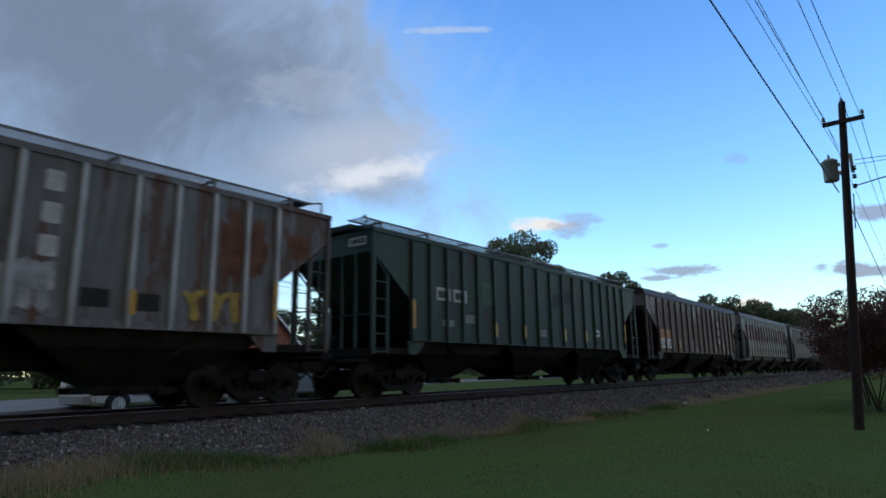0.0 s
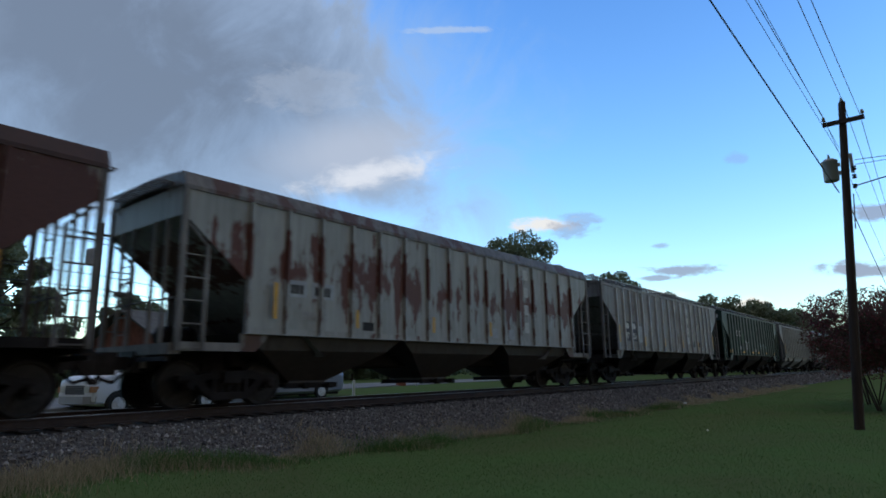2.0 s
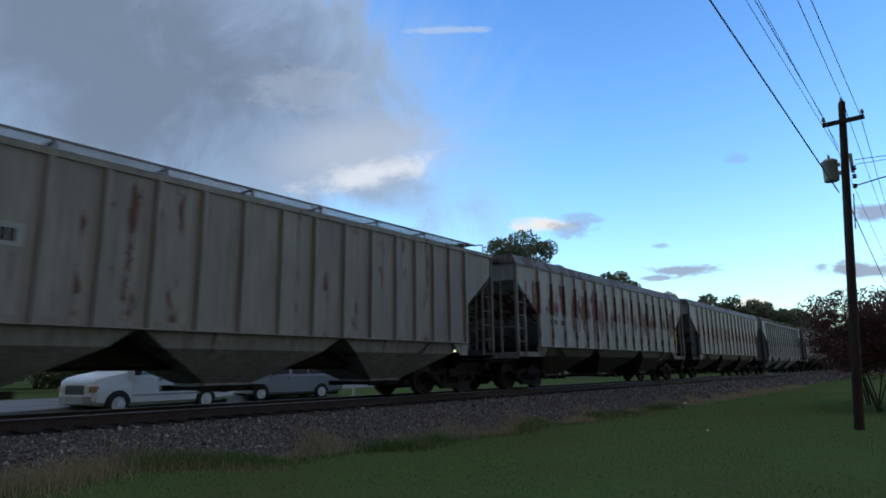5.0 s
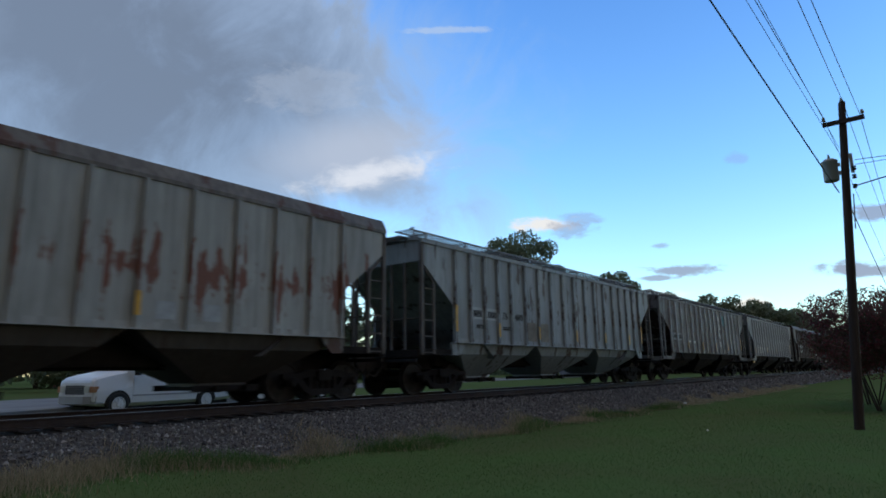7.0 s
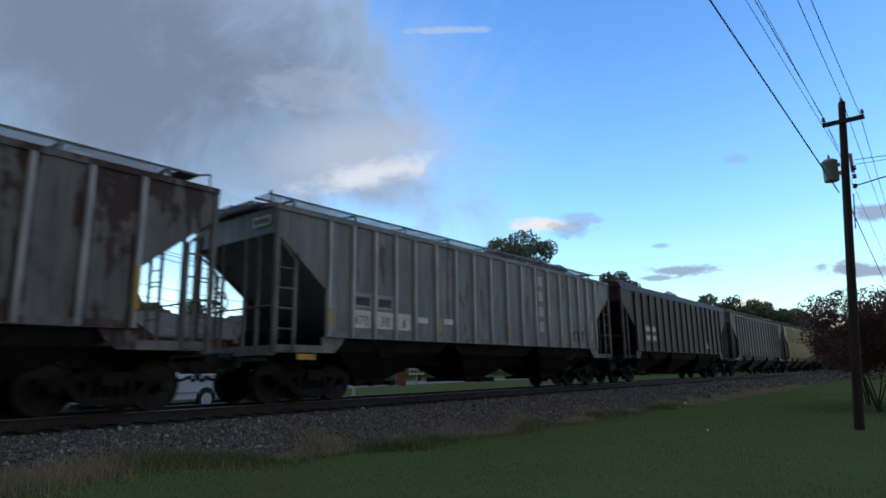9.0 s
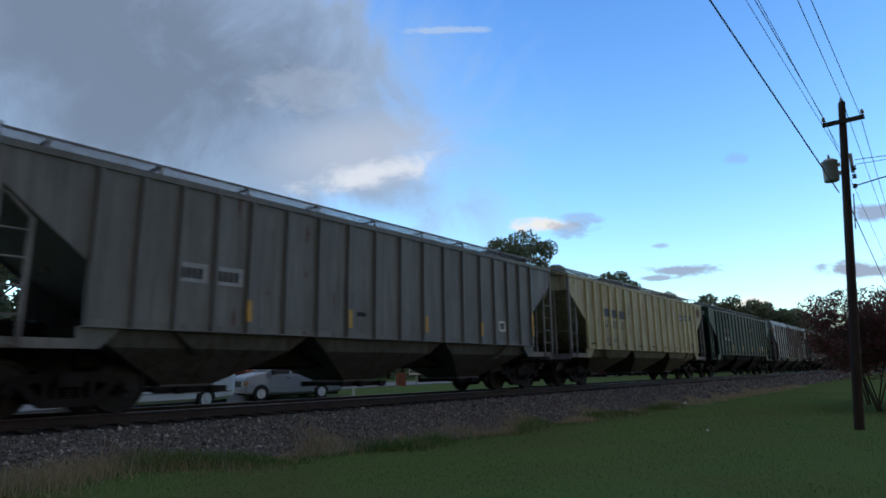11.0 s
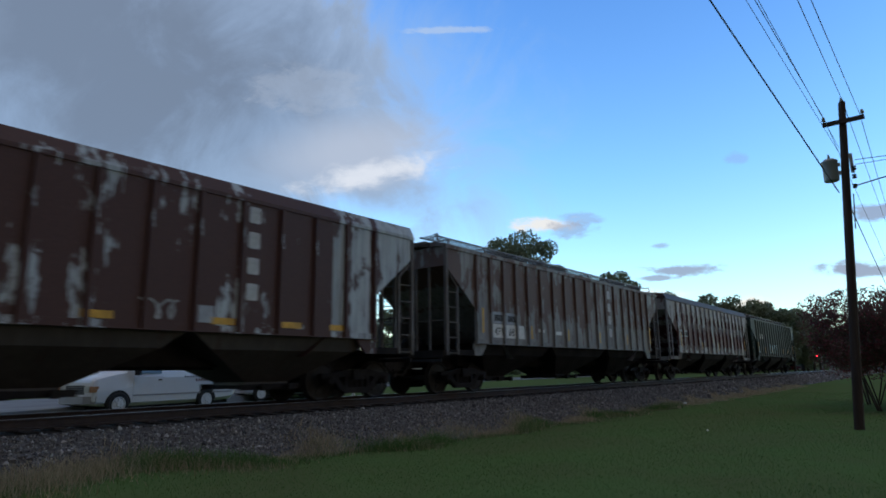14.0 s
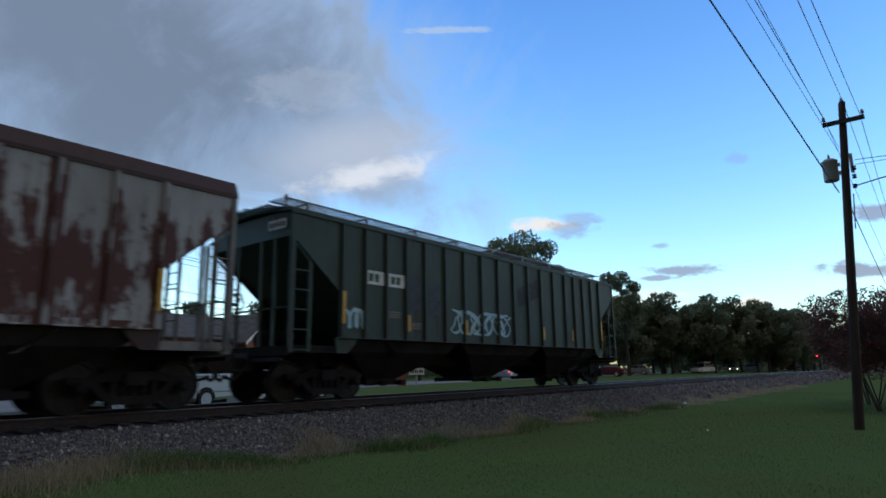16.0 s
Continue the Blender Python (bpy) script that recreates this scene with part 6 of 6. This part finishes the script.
def sedan(m, paint, label, tail=None, head=False, tall=0.0, group="cars on the far road"):
    """Passenger car, nose towards +x, wheels on z = 0."""
    car = empty("car", m)
    tagged(car, label, "car", group)
    h = 1.42 + tall
    bm = bmesh.new()
    loft(bm, [(-2.25, section(0.70, 0.82, 0.36, 0.88)), (-2.1, section(0.74, 0.86, 0.28, 0.98)), (-1.2, section(0.76, 0.88, 0.24, 1.0)),
              (0.9, section(0.76, 0.88, 0.24, 0.96)), (1.9, section(0.74, 0.86, 0.26, 0.80)), (2.25, section(0.66, 0.78, 0.36, 0.70))])
    part("body", bm, paint, car)
    bm = bmesh.new()
    back = -1.75 if not tall else -2.1
    loft(bm, [(back, section(0.72, 0.76, 0.93, 1.0)), (back + 0.55 if not tall else back + 0.15, section(0.74, 0.76, 0.92, h, 0.58)), (0.05, section(0.74, 0.76, 0.92, h, 0.58)), (1.0, section(0.72, 0.76, 0.90, 0.97))])
    cabin = part("cabin", bm, M["dark_glass"], car)
    bm = bmesh.new()
    loft(bm, [(back + 0.5, section(0.5, 0.56, h - 0.04, h + 0.02)), (0.12, section(0.5, 0.56, h - 0.04, h + 0.02))])
    part("roof", bm, paint, car)
    for x in (-0.55, 0.35):
        bm = bmesh.new()
        for s in (-1, 1):
            tube(bm, (x, s * 0.775, 0.95), (x - 0.05, s * 0.60, h), 0.04, n=6)
        part("pillar", bm, paint, cabin)
    for s in (-1, 1):
        bm = bmesh.new()
        box(bm, -2.29, -2.1, s * 0.66, s * 0.82, 0.72, 0.84)
        part("tail_light", bm, M["tail"] if tail else M["car_red"], car)
        bm = bmesh.new()
        box(bm, 2.1, 2.25, s * 0.5, s * 0.74, 0.55, 0.68)
        part("headlight", bm, M["beam"] if head else M["headlamp"], car)
    add_wheels(car, (-1.35, 1.38), 0.80, 0.32, 0.2)
    return car


MOVING_CARS = []


def build_vehicles():
    van(pose(8.9, 22.0, -0.655, 0, 0, 10.4), M["van_white"], "white extended cargo van with red lettering on grass", True, 3.5)
    van(pose(17.49, 26.05, -0.645, 0, 0, -9) @ Matrix.Scale(0.93, 4), M["van_silver"], "silver-blue passenger van parked on the grass", base=3.5)
    MOVING_CARS.append((sedan(pose(0, 0, FAR_Z), M["van_white"], "white sedan driving along the far road"), 38.5, 6.3, 15.2))
    MOVING_CARS.append((sedan(pose(0, 0, FAR_Z), M["van_silver"], "silver-blue wagon car driving along the far road", tall=0.2), 27.5, 4.0, 15.5))
    MOVING_CARS.append((sedan(pose(0, 0, FAR_Z), M["car_red"], "dark red sedan driving along the far road"), 38.6, 13.4, 15.4))
    MOVING_CARS.append((sedan(pose(0, 0, FAR_Z), M["van_silver"], "silver sedan with lit tail lights on the far road", True), 57.4, 16.0, 18.3))
    sedan(pose(109, 31.5, FAR_Z + 0.05, 0, 0, 160), M["van_white"], "white sport utility car waiting at the crossing", tall=0.35, group="cars waiting at the crossing")
    sedan(pose(117, 29.0, FAR_Z + 0.05, 0, 0, 205), M["van_grey"], "car with lit headlights waiting at the crossing", True, True, group="cars waiting at the crossing")
    sedan(pose(123, 27.5, FAR_Z + 0.05, 0, 0, 100), M["van_silver"], "silver-blue sedan at the crossing", group="cars waiting at the crossing")
    sedan(pose(140, 23.5, FAR_Z + 0.05, 0, 0, -65), M["car_red"], "dark red minivan at the crossing", tall=0.3, group="cars waiting at the crossing")
    sedan(pose(72, 32.2, FAR_Z + 0.05, 0, 0, 100), M["car_red"], "dark red car parked under the trees", group="cars waiting at the crossing")
    sedan(pose(96, 38, FAR_Z + 0.05, 0, 0, 100), M["van_grey"], "dark grey car parked under the trees", group="cars waiting at the crossing")


# ---- houses, sign, crossing signal ----
def house(x, y, w, d, h, turn, label, white=False):
    root = empty("house", pose(x, y, FAR_Z, 0, 0, turn))
    tagged(root, label, "house", "houses beyond the road")
    bm = bmesh.new()
    box(bm, 0, w, 0, d, -0.2, h)
    wall = part("wall", bm, M["brick"], root)
    bm = bmesh.new()
    prism_x(bm, [(-0.5, h), (d / 2, h + d * 0.28), (d + 0.5, h), (d + 0.5, h + 0.12), (d / 2, h + d * 0.28 + 0.16), (-0.5, h + 0.12)], -0.5, w + 0.5)
    part("roof", bm, M["roof"], root)
    bm = bmesh.new()
    prism_x(bm, [(0.02, h), (d / 2, h + d * 0.27), (d - 0.02, h)], 0.1, w - 0.1)
    part("gable", bm, M["white_trim"] if white else M["brick"], root)
    n = int(w / 3.2)
    for i in range(n):
        cx = (i + 0.5) * w / n
        bm = bmesh.new()
        box(bm, cx - 0.6, cx + 0.6, -0.05, 0.03, 0.9, 2.1)
        win = part("window", bm, M["white_trim"], root)
        bm = bmesh.new()
        box(bm, cx - 0.5, cx - 0.03, -0.065, -0.05, 1.0, 2.0)
        box(bm, cx + 0.03, cx + 0.5, -0.065, -0.05, 1.0, 2.0)
        part("pane", bm, M["dark_glass"], win)
    return root


def gable_wing(root, x0, x1, y0, y1, h, rise):
    """A wing that comes forward, with white bargeboards and a window under the gable."""
    mid = (x0 + x1) / 2
    bm = bmesh.new()
    prism(bm, [(x0, -0.2), (x1, -0.2), (x1, h), (mid, h + rise), (x0, h)], y0, y1)
    part("wing_wall", bm, M["brick"], root)
    for a, b in ((x0 - 0.4, mid), (x1 + 0.4, mid)):
        za = h - 0.4 * rise / (mid - x0)
        bm = bmesh.new()
        pts = [(a, za + 0.02), (b, h + rise + 0.02), (b, h + rise + 0.18), (a, za + 0.18)]
        prism(bm, pts if a < b else pts[::-1], y0 - 0.3, y1)
        roof = part("wing_roof", bm, M["roof"], root)
        bm = bmesh.new()
        pts = [(a, za - 0.04), (b, h + rise - 0.04), (b, h + rise + 0.20), (a, za + 0.20)]
        prism(bm, pts if a < b else pts[::-1], y0 - 0.36, y0 - 0.302)
        part("bargeboard", bm, M["white_trim"], roof)
    bm = bmesh.new()
    box(bm, mid - 0.8, mid + 0.8, y0 - 0.06, y0 - 0.003, 1.0, 2.9)
    win = part("window", bm, M["white_trim"], root)
    for k in (-1, 1):
        bm = bmesh.new()
        box(bm, mid + k * 0.38 - 0.32, mid + k * 0.38 + 0.32, y0 - 0.075, y0 - 0.062, 1.1, 2.8)
        part("pane", bm, M["dark_glass"], win)


def build_far_side():
    home = house(19.6, 40.6, 12, 7, 3.5, 11, "red brick house with dark roof and white windows")
    gable_wing(home, 6.6, 11.9, -1.6, 3.4, 3.5, 2.1)
    house(26.4, 62, 5, 3.6, 3.4, 92, "small brick house with a white gable", True)
    house(56, 72, 16, 9, 2.8, 10, "low red brick house with dark roof")
    s = empty("roadside_sign", pose(33.5, 29.6, FAR_Z, 0, 0, -40))
    tagged(s, "white sign panel with dark lettering on posts", "sign")
    bm = bmesh.new()
    box(bm, -0.55, 0.55, -0.04, 0.04, 0.80, 1.25)
    pan = part("panel", bm, M["white_trim"], s)
    for i, wd in enumerate((0.12, 0.1, 0.12, 0.08, 0.12, 0.1)):
        bm = bmesh.new()
        box(bm, -0.48 + i * 0.165, -0.48 + i * 0.165 + wd, -0.05, -0.042, 0.92, 1.14)
        part("lettering_bar", bm, M["black_paint"], pan)
    for x in (-0.05,):
        bm = bmesh.new()
        box(bm, x, x + 0.08, -0.03, 0.03, -0.2, 0.8)
        part("post", bm, M["galv"], s)
    bm = bmesh.new()
    box(bm, -1.0, -0.3, 0.5, 0.95, -0.1, 0.95)
    tagged(part("brick_planter", bm, M["brick"], m=pose(34.0, 30.6, FAR_Z, 0, 0, -40)), "low red brick pier behind the sign", "planter")
    bm = bmesh.new()
    tube(bm, (0, 0, -0.1), (0, 0, 0.75), 0.05, n=8)
    mk = empty("marker_post", pose(17.2, 18.6, FAR_Z - 0.02))
    tagged(mk, "short white marker post beside the vans", "post")
    part("shaft", bm, M["white_trim"], mk)
    sg = empty("crossing_signal", pose(122, 15.6, FAR_Z))
    tagged(sg, "railway crossing signal with lit red lamp", "signal")
    bm = bmesh.new()
    tube(bm, (0, 0, 0), (0, 0, 4.4), 0.08, n=8)
    part("mast", bm, M["galv"], sg)
    bm = bmesh.new()
    box(bm, -0.06, 0.06, -0.75, 0.75, 2.6, 2.7)
    box(bm, -0.12, 0.0, -0.8, -0.45, 2.45, 2.8)
    box(bm, -0.12, 0.0, 0.45, 0.8, 2.45, 2.8)
    hood = part("lamp_housing", bm, M["black_paint"], sg)
    bm = bmesh.new()
    tube(bm, (-0.16, 0.62, 2.62), (-0.12, 0.62, 2.62), 0.17, n=12)
    part("lens", bm, M["signal"], hood)
    bm = bmesh.new()
    for a in (45, -45):
        box(bm, -0.03, 0.03, -0.6, 0.6, -0.09, 0.09, Matrix.Translation((-0.1, 0, 3.8)) @ Matrix.Rotation(radians(a), 4, "X"))
    part("crossbuck", bm, M["white_trim"], sg)
    bm = bmesh.new()
    box(bm, 0.6, 1.3, -1.6, -0.9, 0, 1.5)
    part("relay_cabinet", bm, M["galv"], sg)
    a = build_far_pole(12.9, 33.6, 9.0, 1)
    b = build_far_pole(-22, 19.5, 9.0, 0)
    c = build_far_pole(52, 45.5, 9.0, 0)
    for dz, dx in ((8.3, -0.8), (8.3, 0.8), (7.9, 0), (6.2, 0), (5.5, 0.1), (5.2, -0.1), (4.8, 0.0)):
        for p, q in (((-22, 19.5), (12.9, 33.6)), ((12.9, 33.6), (52, 45.5))):
            wire((p[0] + dx, p[1], FAR_Z + dz), (q[0] + dx, q[1], FAR_Z + dz), 0.02, 0.4)


def litter(x, y, z, w, seed):
    rng = random.Random(seed)
    bm = bmesh.new()
    ring = [bm.verts.new((w * math.cos(a) * rng.uniform(0.5, 1), w * 0.4 * math.sin(a) * rng.uniform(0.5, 1), rng.uniform(0.0, 0.05))) for a in (0, 0.7, 1.5, 2.3, 3.1, 4.0, 5.0, 5.7)]
    top = bm.verts.new((0, 0, 0.06))
    low = bm.verts.new((0, 0, 0.0))
    for i in range(8):
        bm.faces.new((top, ring[i], ring[(i + 1) % 8]))
        bm.faces.new((low, ring[(i + 1) % 8], ring[i]))
    tagged(part("paper_scrap", bm, M["white_trim"], m=pose(x, y, z)), "crumpled white paper scrap lying on the ground", "litter", "scraps beside the track")


litter(26.66, 8.55, -0.84, 0.28, 1)
litter(16.61, 4.82, -0.95, 0.10, 2)
build_pole()
build_trees()
build_vehicles()
build_far_side()
build_stones()
build_grass()
build_sleepers()


# ---- what moves ----
def wagon_x(i, t):
    """Centre of wagon i along the track; the train gains speed slowly."""
    return 0.477 + CAR_PITCH * i - 20.36 * t - 0.011 * t * t + surge(t)


# slack running in and out: metres ahead of or behind even running
SURGE = [(0, 0.12), (0.5, 0), (1.0, 0), (1.5, 0.05), (2.0, -0.28), (2.5, 0), (4.0, 0), (6.5, 0), (7.0, -0.05), (7.5, 0), (8.0, -0.40), (8.5, 0.05), (9.0, 0.10), (9.5, 0),
         (11.5, 0), (12.0, 0), (12.5, 0.25), (13.0, 0.3), (13.5, 0.19), (14.0, 0.1), (14.5, -0.15), (15.0, -0.33), (15.5, 0.05), (16.0, -0.1)]


def surge(t):
    for (ta, a), (tb, b) in zip(SURGE, SURGE[1:]):
        if t <= tb:
            return a + (b - a) * (t - ta) / (tb - ta)
    return SURGE[-1][1]


def road_pose(s):
    """A place on the right-hand lane, s metres along x at the usual stretch."""
    pts = ROAD_MID
    if s < pts[0][0]:
        return pose(s, pts[0][1], FAR_Z + 0.05, 0, 0, 20)
    for (xa, ya), (xb, yb) in zip(pts, pts[1:]):
        if s <= xb:
            k = (s - xa) / (xb - xa)
            a = math.atan2(yb - ya, xb - xa)
            return pose(s + 2.0 * math.sin(a), ya + (yb - ya) * k - 2.0 * math.cos(a), FAR_Z + 0.05, 0, 0, math.degrees(a))
    return pose(s, pts[-1][1], FAR_Z + 0.05)


def motions():
    for i, car in enumerate(WAGONS):
        walk(car, [(t, pose(wagon_x(i, t), TRACK_Y, 0)) for t in [0.5 * k for k in range(33)]])
    for car, x_ref, t_ref, speed in MOVING_CARS:
        walk(car, [(t, road_pose(x_ref + speed * (t - t_ref))) for t in (0, 2, 4, 6, 8, 9, 10, 11, 12, 13, 14, 15, 16)])
    turns = []
    for k in range(int(CLIP * FPS) + 1):
        t = k / FPS
        turns.append((t, (wagon_x(0, t) - wagon_x(0, 0)) / WHEEL_R))
    for w, x in WHEELSETS:
        walk(w, [(t, Matrix.Translation((x, 0, 0)) @ Matrix.Rotation(a, 4, "Y")) for t, a in turns])


motions()
